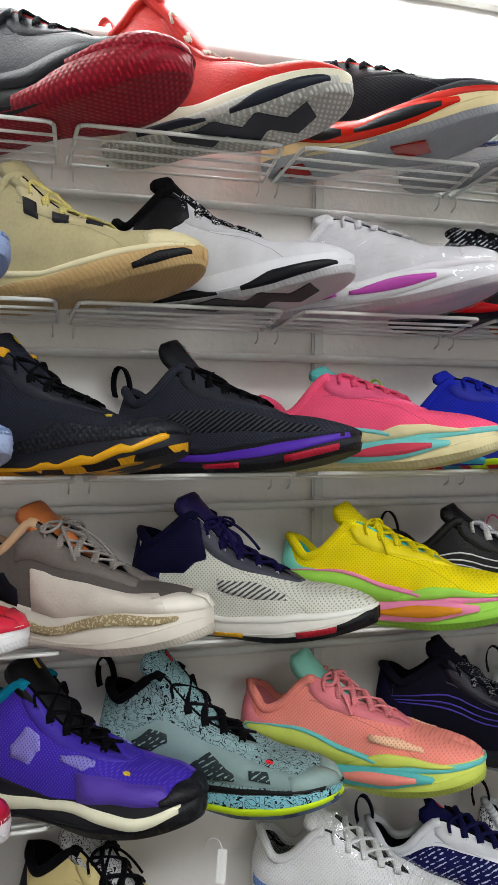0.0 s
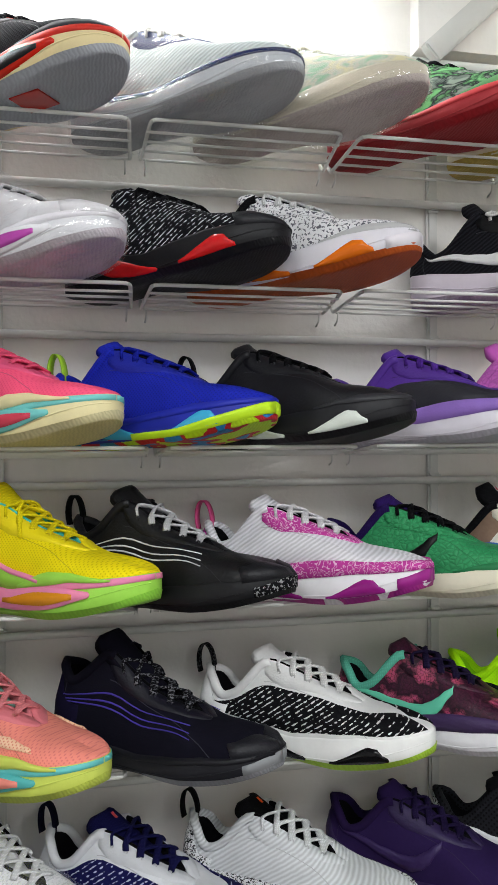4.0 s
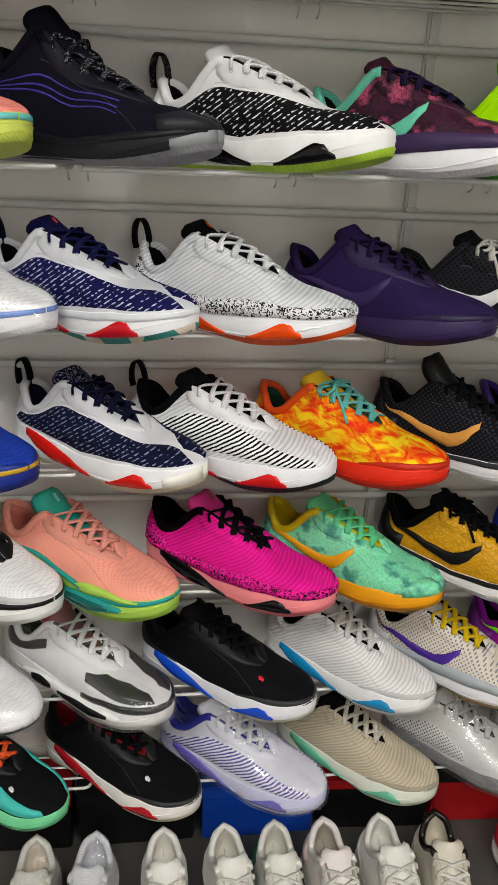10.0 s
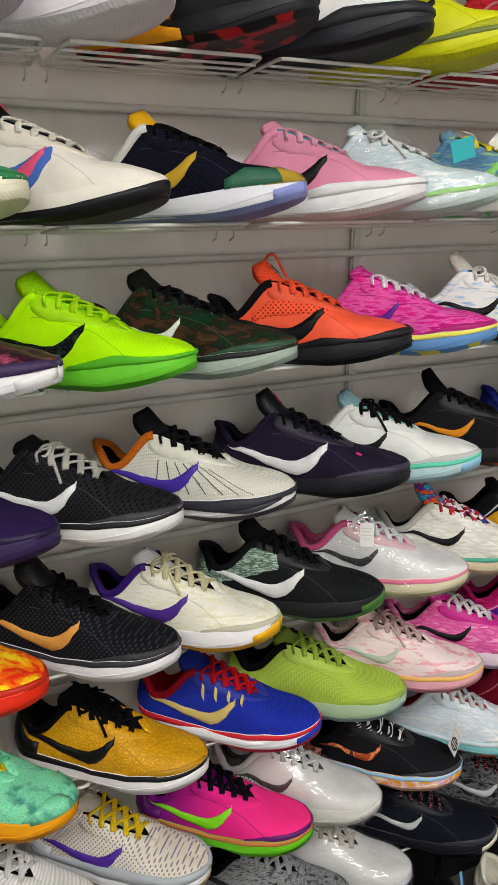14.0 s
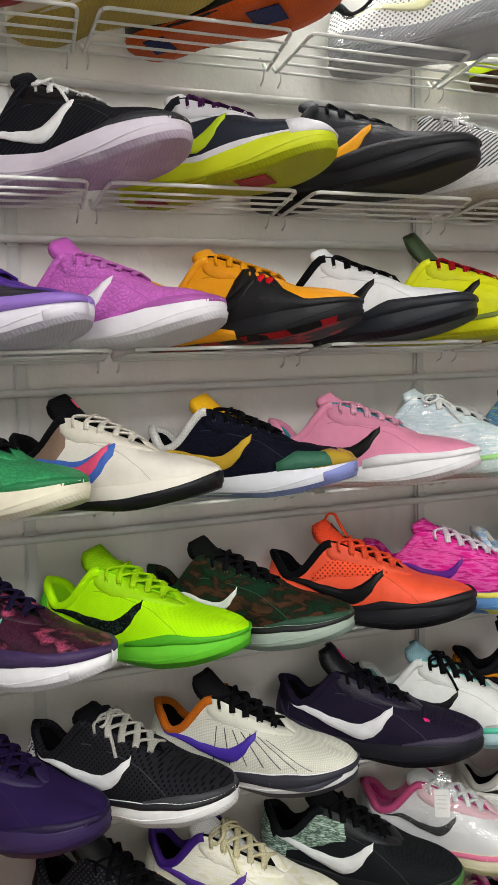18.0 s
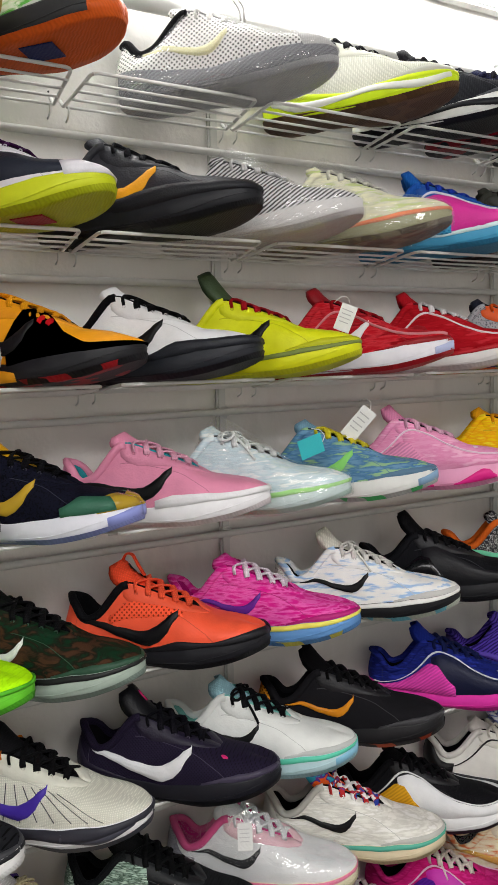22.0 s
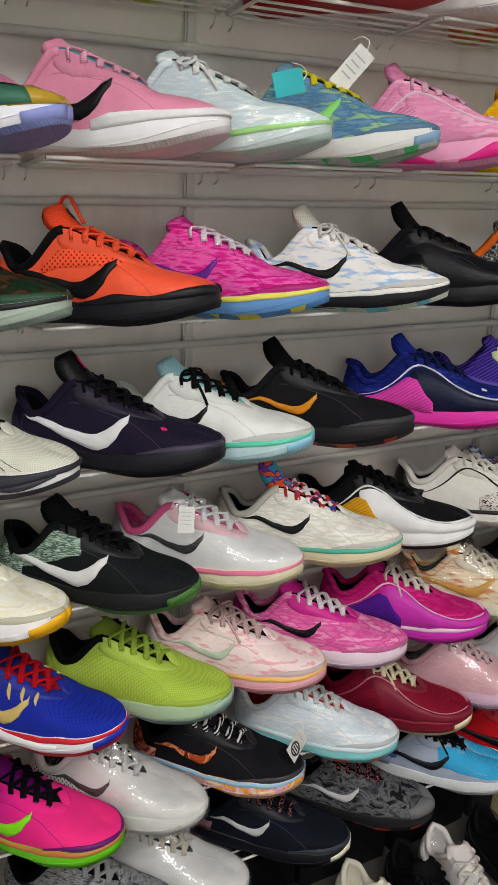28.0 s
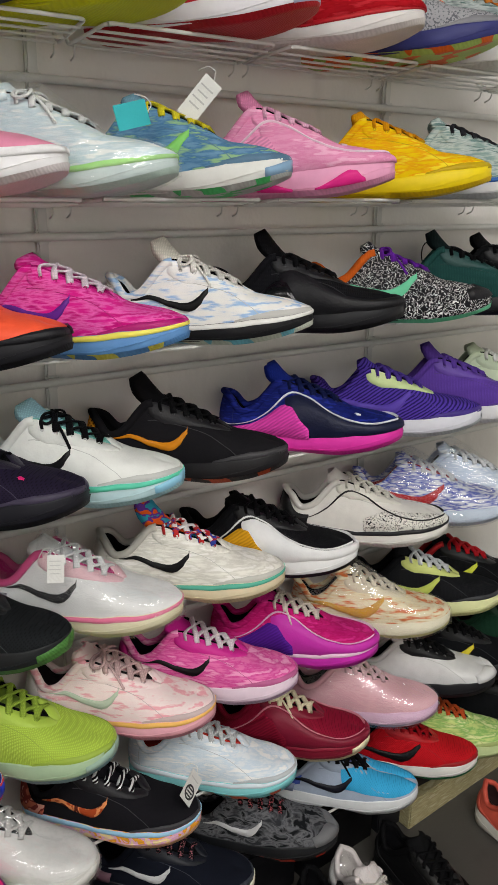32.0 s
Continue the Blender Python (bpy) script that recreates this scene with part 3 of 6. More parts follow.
FLAT = lambda v: (lambda s: v)
MARK_LOW = [(0.0, 1.17), (0.3, 0.77), (0.55, 0.20), (0.70, 0.03), (0.78, 0.0), (0.85, 0.06), (0.91, 0.22), (0.96, 0.50), (1.0, 0.93)]
MARK_HIGH = [(0.0, 1.20), (0.3, 0.99), (0.55, 0.42), (0.70, 0.29), (0.78, 0.31), (0.85, 0.39), (0.91, 0.52), (0.96, 0.71), (1.0, 0.96)]


def mark_span(big):
    to = 0.575 + 0.12 * (big - 1)
    return to - 0.46 * min(1.05, big), to, 0.45 - 0.33 * big, 0.45 + 0.33 * big


def mark_keys(at, to, low, high, grow=0.0):
    """The edges of a hooked side stripe with a long tail towards the heel."""
    keys = []
    for (u, a), (_, b) in zip(MARK_LOW, MARK_HIGH):
        keys.append((at + (to - at) * u + grow * (u - 0.6) * 0.35, max(0.02, low + (high - low) * a - grow * 0.62), min(0.97, low + (high - low) * b + grow * 0.62)))
    return keys



def tone(spec):
    """A darker or, for dark stuff, lighter leather that goes with a material."""
    code = spec.split(":")[-1] if ":" not in spec else spec.split(":")[1]
    code = code.lstrip("#")
    rgb = [int(code[i:i + 2], 16) for i in (0, 2, 4)]
    k = 0.84 if sum(rgb) > 160 else 1.0
    add = 0 if sum(rgb) > 160 else 26
    return "leather:#" + "".join("%02x" % min(255, int(c * k + add)) for c in rgb)


def near_tone(spec):
    """Smooth leather close to a plain stuff; a patterned stuff stays as it is."""
    kind, *codes = spec.split(":")
    code = (codes or [kind])[0].lstrip("#")
    if codes and kind not in ("knit", "mesh", "leather", "suede"):
        return spec
    return "leather:#" + "".join("%02x" % min(255, int(int(code[i:i + 2], 16) * 0.93 + 3)) for i in (0, 2, 4))


def pair(name, parent, make):
    """The same part on both flanks."""
    for q in (-1, 1):
        part(name, make((q,)), parent)


def keyed(name, parent, place, keys, spec, lift=0.0022):
    """A panel on both flanks between edges given as (s, low, high)."""
    at, lo, hi = zip(*keys)
    edge = lambda ys: (lambda s: float(np.interp(s, at, ys)))
    pair(name, parent, lambda q: sheet(name, place, at[0], at[-1], edge(lo), edge(hi), fabric(spec), lift, 3 * len(keys) + 6, 6, q))


def build_shoe(label, up, mid="foam:#f0efea", out=None, lace=None, tongue=None, lining=None, mark=None, toe=None, heel=None,
               side=None, band=None, insert=None, line=None, tip=None, eyestay=None, wrap=False, tall=0.0, loop=None, collar=None,
               sole=1.0, bow=0.0, length=0.297, bulk=1.0, arch=None, badge=None, group="shoes on wire shelves", cross=True, wave=None, lift_tongue=0.002, sweep=None, outline=None, window=None, tag=None, piping=None, extra=(), patch=None, big=0.96, under=None, halo=None, rays=None, strap=None):
    form = Last(length, tall, max(sole, 1.18) if insert else sole, bulk)
    ob = tagged(new("basketball_shoe"), label, "shoe", group)
    skin = part("upper", upper_mesh(form, fabric(up)), ob)
    foam = part("midsole", midsole_mesh(form, fabric(mid)), ob)
    tread = part("outsole", outsole_mesh(form, fabric(out or mid.replace("foam", "tread"))), ob)
    part("lining", lining_mesh(form, fabric(lining or "suede:#17171a")), ob)
    flap = part("tongue", tongue_mesh(form, fabric(tongue or up), lift_tongue), ob)
    part("laces", laces_mesh(form, fabric(lace or "knit:#e9e8e2"), 5, cross, bow), ob)
    on, low = form.upper, form.wall
    part("collar", collar_mesh(form, fabric(collar or up)), ob)
    plain = not (wrap or eyestay or side or extra or heel) and up.split(":")[0] in ("knit", "mesh", "leather", "suede")
    if plain:
        keyed("heel_panel", ob, on, [(0.0, 0.0, 0.62), (0.10, 0.0, 0.58), (0.20, 0.0, 0.40), (0.30, 0.0, 0.16), (0.36, 0.0, 0.02)], near_tone(up), 0.0010)
    if eyestay or not wrap:
        keyed("eyestay", ob, on, [(0.405, 0.93, 0.995), (0.425, 0.72, 0.995), (0.46, 0.65, 0.995), (0.56, 0.66, 0.995), (0.63, 0.73, 0.995), (0.68, 0.84, 0.995), (0.71, 0.96, 0.995)], eyestay or near_tone(up), 0.0015 if eyestay else 0.0009)
    if toe:
        part("toe_cap", sheet("toe_cap", on, 0.76, 1.0, FLAT(0.0), lambda s: 0.30 + 2.2 * (s - 0.76) if s < 0.95 else 0.72, fabric(toe), 0.0026), ob)
    if heel:
        part("heel_counter", sheet("heel_counter", on, 0.0, 0.27, FLAT(0.0), lambda s: 0.97 - 1.9 * s, fabric(heel), 0.0022), ob)
    if side and side.startswith("stitch"):
        keyed("side_panel", ob, on, [(0.15, 0.34, 0.56), (0.22, 0.22, 0.66), (0.36, 0.11, 0.70), (0.50, 0.07, 0.62), (0.62, 0.08, 0.58), (0.74, 0.10, 0.66), (0.86, 0.14, 0.82), (0.95, 0.20, 0.86)], side, 0.0013)
    elif side:
        pair("side_panel", ob, lambda q: sheet("side_panel", on, 0.17, 0.88, lambda s: 0.13 - 0.05 * s, lambda s: 0.14 - 0.05 * s + 0.50 * math.sin(math.pi * min(max((s - 0.16) / 0.73, 0), 1)) ** 0.55, fabric(side), 0.0013, 26, sides=q))
    if arch:
        keyed("wrap_frame", ob, on, [(0.43, 0.0, 0.66), (0.48, 0.0, 0.82), (0.53, 0.0, 0.72), (0.58, 0.0, 0.48), (0.64, 0.0, 0.33), (0.76, 0.0, 0.27), (0.90, 0.0, 0.32), (1.0, 0.0, 0.36)], band or near_tone(up), 0.0030)
        keyed("arch_plate", skin, on, [(0.16, 0.0, 0.06), (0.24, 0.0, 0.22), (0.33, 0.0, 0.42), (0.42, 0.0, 0.60), (0.455, 0.0, 0.58), (0.48, 0.0, 0.34), (0.51, 0.0, 0.03)], arch, 0.0042)
    elif band:
        part("lower_band", sheet("lower_band", on, 0.12, 1.0, FLAT(0.0), lambda s: 0.16 + 0.10 * s, fabric(band), 0.0034, 26), ob)
    if piping:
        pair("piping", skin, lambda q: ribbon("piping", on, [(0.12, 0.14), (0.26, 0.36), (0.38, 0.58), (0.47, 0.86), (0.525, 0.76), (0.575, 0.50), (0.64, 0.35), (0.76, 0.29), (0.88, 0.34), (0.97, 0.40)],
                                            [0.0013] * 10, fabric(piping), 0.0042, 44, sides=q))
    for name, where, keys, spec, lift in extra:
        keyed(name, skin if where == "up" else foam, on if where == "up" else low, keys, spec, lift)
    if sweep:
        pair("heel_sweep", ob, lambda q: sheet("heel_sweep", on, 0.13, 0.60, FLAT(0.0), lambda s: 0.46 * max(0, math.cos((s - 0.2) / 0.40 * math.pi / 2)) ** 0.9 * min(1, (s - 0.10) / 0.07), fabric(sweep), 0.004, 22, sides=q))
        if line:
            pair("sweep_trim", ob, lambda q: ribbon("sweep_trim", on, [(0.13, 0.10), (0.16, 0.40), (0.24, 0.46), (0.36, 0.37), (0.48, 0.20), (0.58, 0.04)], [0.0022] * 6, fabric(line), 0.005, sides=q))
    if halo:
        keyed("mark_halo", skin, on, mark_keys(*mark_span(big), grow=0.12), halo, 0.0018)
    if mark:
        keyed("side_mark", skin, on, mark_keys(*mark_span(big)), mark, 0.0028)
    if rays:
        for k in range(7):
            pair("ray", skin, lambda q: ribbon("ray", on, [(0.44 + 0.026 * k, 0.62 - 0.01 * k), (0.43 + 0.040 * k, 0.36), (0.42 + 0.055 * k, 0.10)], [0.0005] * 3, fabric(rays), 0.0008, 8, sides=q))
    if outline:
        for rise in (0.0, 0.08, 0.19):
            pair("outline_mark", skin, lambda q: ribbon("outline_mark", on, [(0.09, 0.42 + rise), (0.18, 0.60 + rise * 0.6), (0.34, 0.48 + rise * 0.7), (0.50, 0.34 + rise), (0.60, 0.36 + rise), (0.64, 0.30 + rise * 1.4)],
                                                      [0.0007] * 6, fabric(outline), 0.0012, 26, sides=q))
    if badge:
        part("badge", ribbon("badge", on, [(0.70, 0.62), (0.715, 0.66), (0.73, 0.62)], [0.002, 0.004, 0.002], fabric(badge), 0.0018, 8, (-1,)),skin)
    if tag:
        part("tongue_label", ribbon("tongue_label", lambda s, v, q, h: tongue_face(form, s, v, h, lift_tongue), [(0.80, 0.5), (0.86, 0.5), (0.92, 0.5)], [0.010, 0.011, 0.010], fabric(tag), 0.001, 8, (-1,)),flap)
    if not wrap:
        seam = fabric(tone(up))
        pair("vamp_seam", skin, lambda q: ribbon("vamp_seam", on, [(0.70, 0.02), (0.665, 0.26), (0.60, 0.52), (0.50, 0.66), (0.40, 0.72)], [0.00045] * 5, seam, 0.0005, 18, sides=q))
        pair("heel_seam", skin, lambda q: ribbon("heel_seam", on, [(0.22, 0.02), (0.19, 0.34), (0.15, 0.66), (0.13, 0.92)], [0.00045] * 4, seam, 0.0005, 12, sides=q))
        for q in (-1, 1):
            for s in np.linspace(0.455, 0.615, 5):
                c = on(np.array([s]), np.array([0.855]), q, 0.001)[0]
                part("eyelet", eyelet_mesh(tone(up)), skin).location = c
        if not (toe or band or side or extra):
            part("toe_rand", sheet("toe_rand", on, 0.60, 1.0, FLAT(0.0), lambda s: 0.02 + 0.20 * min(1, (s - 0.60) / 0.14) + 0.30 * max(0, s - 0.8), fabric(tone(up)), 0.0011, 18), ob)
    groove = fabric(near_tone(mid).replace("leather", "foam"))
    part("midsole_groove", sheet("midsole_groove", low, 0.03, 0.97, lambda s: 0.36 + 0.20 * math.cos(7.4 * (s - 0.08)), lambda s: 0.41 + 0.20 * math.cos(7.4 * (s - 0.08)), groove, 0.0007, 34, 5),foam)
    if line:
        part("midsole_line", sheet("midsole_line", low, 0.10, 1.0, FLAT(0.72), FLAT(0.99), fabric(line), 0.0013, 30, 5),foam)
    if wave:
        pair("midsole_wave", foam, lambda q: sheet("midsole_wave", low, 0.16, 0.88, lambda s: 0.40 + 0.24 * math.sin(s * 15), lambda s: 0.78 + 0.20 * math.sin(s * 15), fabric(wave), 0.002, 30, 5, q))
    if window:
        frame_of, hole = window
        lens = lambda s, a, b: max(0.0, math.sin(math.pi * (s - a) / (b - a))) ** 0.8
        pair("window_frame", foam, lambda q: sheet("window_frame", low, 0.28, 0.735, lambda s: 0.50 - 0.36 * lens(s, 0.28, 0.735), lambda s: 0.54 + 0.40 * lens(s, 0.28, 0.735), fabric(frame_of), 0.0035, 24, 5, q))
        pair("window_core", foam, lambda q: sheet("window_core", low, 0.455, 0.685, lambda s: 0.47 - 0.15 * lens(s, 0.455, 0.685), lambda s: 0.52 + 0.24 * lens(s, 0.455, 0.685), fabric(hole), 0.0048, 16, 5, q))
        pair("window_core", foam, lambda q: sheet("window_core", low, 0.335, 0.425, lambda s: 0.46 - 0.16 * lens(s, 0.335, 0.425), lambda s: 0.56 + 0.22 * lens(s, 0.335, 0.425), fabric(hole), 0.0048, 12, 5, q))
    if tip:
        part("toe_bumper", sheet("toe_bumper", low, 0.80, 1.0, FLAT(0.05), lambda s: 0.55 + 2.0 * (s - 0.8), fabric(tip), 0.0016, 12, 5),foam)
    if insert:
        keyed("midsole_insert", foam, low, [(0.25, 0.84, 0.98), (0.30, 0.50, 0.97), (0.37, 0.18, 0.88), (0.43, 0.07, 0.66), (0.48, 0.05, 0.38), (0.52, 0.05, 0.12)], insert, 0.0022)
        keyed("midsole_wedge", foam, low, [(0.585, 0.10, 0.13), (0.65, 0.10, 0.48), (0.695, 0.10, 0.74), (0.725, 0.10, 0.66), (0.76, 0.10, 0.13)], insert, 0.0022)
    if under:
        part("sole_zigzag", under_mesh(form, [(0.105, -0.038, -0.02), (0.14, -0.034, 0.012), (0.165, -0.047, -0.012), (0.19, -0.020, 0.026), (0.215, -0.047, -0.004), (0.24, -0.014, 0.026), (0.268, -0.03, 0.006)], fabric(under)),tread)
    if patch:
        for x, w in ((0.195, 0.042), (0.050, 0.030)):
            part("sole_patch", box_mesh("sole_patch", (w, 0.036, 0.0016), fabric(patch), 0.0004, (x, -0.008, -0.0006 + float(form.spring(x)))),tread)
    if strap:
        top = tongue_face(form, np.array([0.80, 0.98]), np.array([0.5, 0.5]), 0.0, lift_tongue)
        arc = [top[1] + (-0.004, 0, -0.004), top[1] + (0.002, 0, 0.007), top[1] + (0.012, 0, 0.006), top[1] + (0.018, 0, -0.008), top[0] + (0.012, 0, -0.006)]
        part("tongue_strap", tube_mesh("tongue_strap", bent(arc, 0.005), 0.0045, fabric(strap), 8, flat=0.35), flap)
    if loop:
        part("pull_loop", loop_mesh(form, fabric(loop)), ob)
    if wrap:
        part("plastic_wrap", wrap_mesh(form), ob, "clear shrink film")
    return ob


# ---- the room ----
WALL_Y, SHELF_FRONT = 1.012, 0.868
tagged(block("floor", (-1.6, -2.2, -0.05), (3.4, 1.2, 0.0), FLOOR), kind="structure")
tagged(block("wall_back", (-1.6, WALL_Y, 0.0), (3.4, 1.15, 2.6), WALL), kind="structure")
tagged(block("wall_front", (-1.6, -2.3, 0.0), (3.4, -2.2, 2.6), WALL), kind="structure")
tagged(block("wall_left", (-1.7, -2.3, 0.0), (-1.6, 1.15, 2.6), WALL), kind="structure")
tagged(block("wall_right", (3.4, -2.3, 0.0), (3.5, 1.15, 2.6), WALL), kind="structure")
tagged(block("ceiling", (-1.7, -2.3, 2.6), (3.5, 1.15, 2.7), CEILING), kind="structure")

# rails and uprights that carry the shelves
RAIL_Z = (2.075, 1.882, 1.685, 1.488, 1.295, 1.095, 0.88, 0.665, 0.465, 0.265)
UPRIGHTS = (-0.824, -0.222, 0.380, 0.984, 1.581, 2.184, 2.786)
for z in RAIL_Z:
    r = 0.012 if z > 2 else 0.0055
    ob = tagged(new("wall_rail"), "white painted steel rail clipped to the wall uprights", "rail", "wall rails")
    ob.location = (0, WALL_Y - r - 0.011, z)
    part("bar", tube_mesh("bar", [(-1.55, 0, 0), (0.2, 0, 0.0006), (1.1, 0, -0.0008), (2.0, 0, 0.0005), (3.35, 0, 0)], r, RAIL, 10), ob)
    for x in UPRIGHTS:
        part("clip", box_mesh("clip", (0.02, 0.012, 0.02), RAIL, 0.003, (x, r * 0.5 + 0.004, 0)), ob)
for x in UPRIGHTS:
    ob = new("wall_upright", box_mesh("wall_upright", (0.016, 0.010, 2.06), RAIL, 0.003))
    ob.location = (x, WALL_Y - 0.005, 1.03)
    tagged(ob, "white slotted steel upright screwed to the wall", "upright", "wall uprights")

# lights: two wall tubes above the top shelf, two ceiling panels behind the walker
for x0, x1 in ((-0.36, 0.866), (1.16, 2.345)):
    lamp = tagged(new("tube_lamp"), "lit white fluorescent tube on a thin batten above the top shelf", "lamp", "tube lamps")
    lamp.location = ((x0 + x1) / 2, WALL_Y, 2.215)
    half = (x1 - x0) / 2
    part("tube", tube_mesh("tube", [(-half, -0.045, 0), (0, -0.045, 0), (half, -0.045, 0)], 0.015, TUBE, 12), lamp, "glowing white tube")
    part("batten", box_mesh("batten", (2 * half + 0.05, 0.026, 0.036), RAIL, 0.004, (0, -0.013, 0)), lamp)
    for e in (-1, 1):
        part("end_cap", box_mesh("end_cap", (0.02, 0.05, 0.034), RAIL, 0.005, (e * (half + 0.01), -0.028, 0)), lamp)
for x in (0.0, 1.6):
    panel = tagged(new("ceiling_light"), "lit square ceiling light panel in a white frame", "lamp", "ceiling lights")
    panel.location = (x, PANEL_Y, 2.6)
    part("frame", box_mesh("frame", (1.24, 0.64, 0.03), RAIL, 0.004, (0, 0, -0.015)), panel)
    part("diffuser", box_mesh("diffuser", (1.18, 0.58, 0.006), LAMP, 0.002, (0, 0, -0.034)), panel, "glowing white diffuser")
    light = bpy.data.lights.new("ceiling_light_glow", "AREA")
    light.shape, light.size, light.size_y, light.energy, light.color = "RECTANGLE", 1.18, 0.58, PANEL_WATTS, (1.0, 0.992, 0.968)
    glow_ob = new("ceiling_light_glow", light)
    glow_ob.location = (x, PANEL_Y, 2.555)

# boards over the tubes and beside the first tube
tagged(block("soffit_board", (-1.55, 0.80, 2.300), (3.35, WALL_Y, 2.325), CEILING), kind="structure")
pier = tagged(block("wall_pier", (0.955, WALL_Y - 0.03, 2.098), (1.13, WALL_Y, 2.298), WALL), kind="structure")
brace = tagged(new("diagonal_brace", box_mesh("diagonal_brace", (0.30, 0.02, 0.032), RAIL, 0.003)), "grey painted diagonal brace on the wall", "brace")
brace.matrix_world = pose(1.075, WALL_Y - 0.042, 2.185, 0, -43, 0)

# ---- wire shelves ----
SHELF_Z = tuple(1.922 - 0.1915 * r for r in range(10))
SLOPE = 5.0
PITCH, WIDE, DEEP = 0.2592, 0.246, 0.118


def build_shelf():
    ob = tagged(new("wire_shelf"), "white coated wire shoe shelf hooked on the wall rail", "shelf", "wire shelves")
    h, r = WIDE / 2, 0.0021
    loop = bent([(-h, DEEP, 0.012), (-h, DEEP - 0.012, -0.002), (-h + 0.006, 0.006, 0), (-h + 0.012, 0, 0.0), (h - 0.012, 0, 0.0), (h - 0.006, 0.006, 0), (h, DEEP - 0.012, -0.002), (h, DEEP, 0.012)], 0.005)
    part("frame_wire", tube_mesh("frame_wire", loop, r * 1.15, WIRE, 8), ob)
    for k in range(1, 5):
        y = DEEP * k / 4.6
        part("cross_wire", tube_mesh("cross_wire", [(-h + 0.003, y, -0.003), (0, y, -0.0035), (h - 0.003, y, -0.003)], r * 0.85, WIRE, 6), ob)
    for e in (-1, 1):
        hook = bent([(e * (h - 0.006), DEEP - 0.016, -0.003), (e * (h - 0.006), DEEP - 0.012, -0.014), (e * (h - 0.006), DEEP, -0.017)], 0.004)
        part("hook", tube_mesh("hook", hook, r * 0.6, WIRE, 6), ob)
    return ob


first_shelf = None
for row in range(10):
    rng = random.Random(row)
    shift = (0.0, 0.0, 0.018, 0.004, -0.01, 0.012, -0.006, 0.010, 0.0, -0.012)[row]
    for k in range(-2, 9):
        x = 0.298 + PITCH * (k + 0.5) + shift
        m = pose(x, SHELF_FRONT + rng.uniform(-0.003, 0.003), SHELF_Z[row] + rng.uniform(-0.001, 0.0), -SLOPE + rng.uniform(-0.4, 0.4), 0, rng.uniform(-0.4, 0.4))
        if first_shelf is None:
            first_shelf = build_shelf()
            first_shelf.matrix_basis = m
        else:
            copy_thing(first_shelf, m)

# ---- shoes on the shelves ----
jitter = random.Random(7)


def put(row, x, label, up, mid="foam:#f0efea", turn=0.0, y=0.785, **look_of):
    near_start = x < 0.95
    angle = (38.0 if near_start else 42.0) + turn + jitter.uniform(-1.5, 1.5)
    look_of.setdefault("length", 0.312 if near_start else 0.297)
    L = look_of["length"]
    ob = build_shoe(label, up, mid, **look_of)
    a = math.radians(angle)
    tip_x, tip_y = x - 0.008, y
    ob.matrix_basis = pose(0, SHELF_FRONT, SHELF_Z[row - 1] + 0.0026, -SLOPE, 0, 0) @ pose(tip_x - L * math.cos(a), tip_y - SHELF_FRONT + L * math.sin(a), 0, 0, 0, -angle)
    return ob


# top shelf
put(1, 0.167, "charcoal leather basketball shoe with crimson textured sole", "leather:#2b2d33", "foam:#232428", out="stud:#b01c34", lace="#202125", tongue="leather:#1d1e22", heel="leather:#15161a", lining="suede:#8a1c28", sole=1.15, tall=0.3, band="leather:#26272c", extra=[("toe_wrap", "up", [(0.58, 0.0, 0.04), (0.72, 0.0, 0.20), (0.88, 0.0, 0.46), (1.0, 0.0, 0.60)], "stud:#b01c34", 0.0046), ("side_wrap", "low", [(0.42, 0.1, 0.4), (0.56, 0.05, 0.98), (1.0, 0.05, 0.99)], "stud:#b01c34", 0.003)])
put(1, 0.346, "red leather high top with cream and navy sole", under="foam:#262a38", up="leather:#d8342c", mid="foam:#efe9cf", lace="#efe6d2", tall=1.7, eyestay="leather:#c32a26", lining="suede:#b92d25", loop="leather:#d8342c", out="stud:#dcdcd4", extra=[("sole_shard", "low", [(0.30, 0.02, 0.20), (0.44, 0.02, 0.44), (0.50, 0.02, 0.06)], "foam:#262a38", 0.002), ("sole_shard", "low", [(0.56, 0.02, 0.12), (0.64, 0.02, 0.56), (0.76, 0.10, 0.62), (0.83, 0.20, 0.60), (0.86, 0.30, 0.36)], "foam:#262a38", 0.002), ("sole_bed", "low", [(0.24, 0.0, 0.30), (0.60, 0.0, 0.58), (1.0, 0.0, 0.66)], "tread:#d2d1c9", 0.001)])
put(1, 0.544, "black knit shoe with cream sole and red windows", "mesh:#26262b:#111113", "foam:#ead9a6", line="foam:#d4382a", lace="#1b1b1e", lining="suede:#c03028", window=("gloss:#d5301f", "leather:#1d1d20"), sole=1.3, out="tread:#b9bcc2", patch="gloss:#b52a22")
put(1, 0.740, "white and navy shoe in clear plastic wrap", "rib:#dfe7e6", "foam:#c9cdd3", out="tread:#b5b8bd", line="gloss:#27305c", eyestay="leather:#3a3f72", lace="#eceae4", wrap=True)
put(1, 0.890, "pale cream shoe with green and pink blotches in wrap", "flame:#e9e2b8:#d8d6c8:#a9cfae", "foam:#d6cdb8", lace="#e6e4cc", wrap=True, out="tread:#d3c6bf")
put(1, 1.052, "green and black shoe with red translucent sole", "flame:#86c986:#3a3a40:#9aa79a", "foam:#a5343a", out="tread:#a92a30", lace="#242428", tip="foam:#d0494b", line="foam:#d24b50", tongue="#8a86b5")
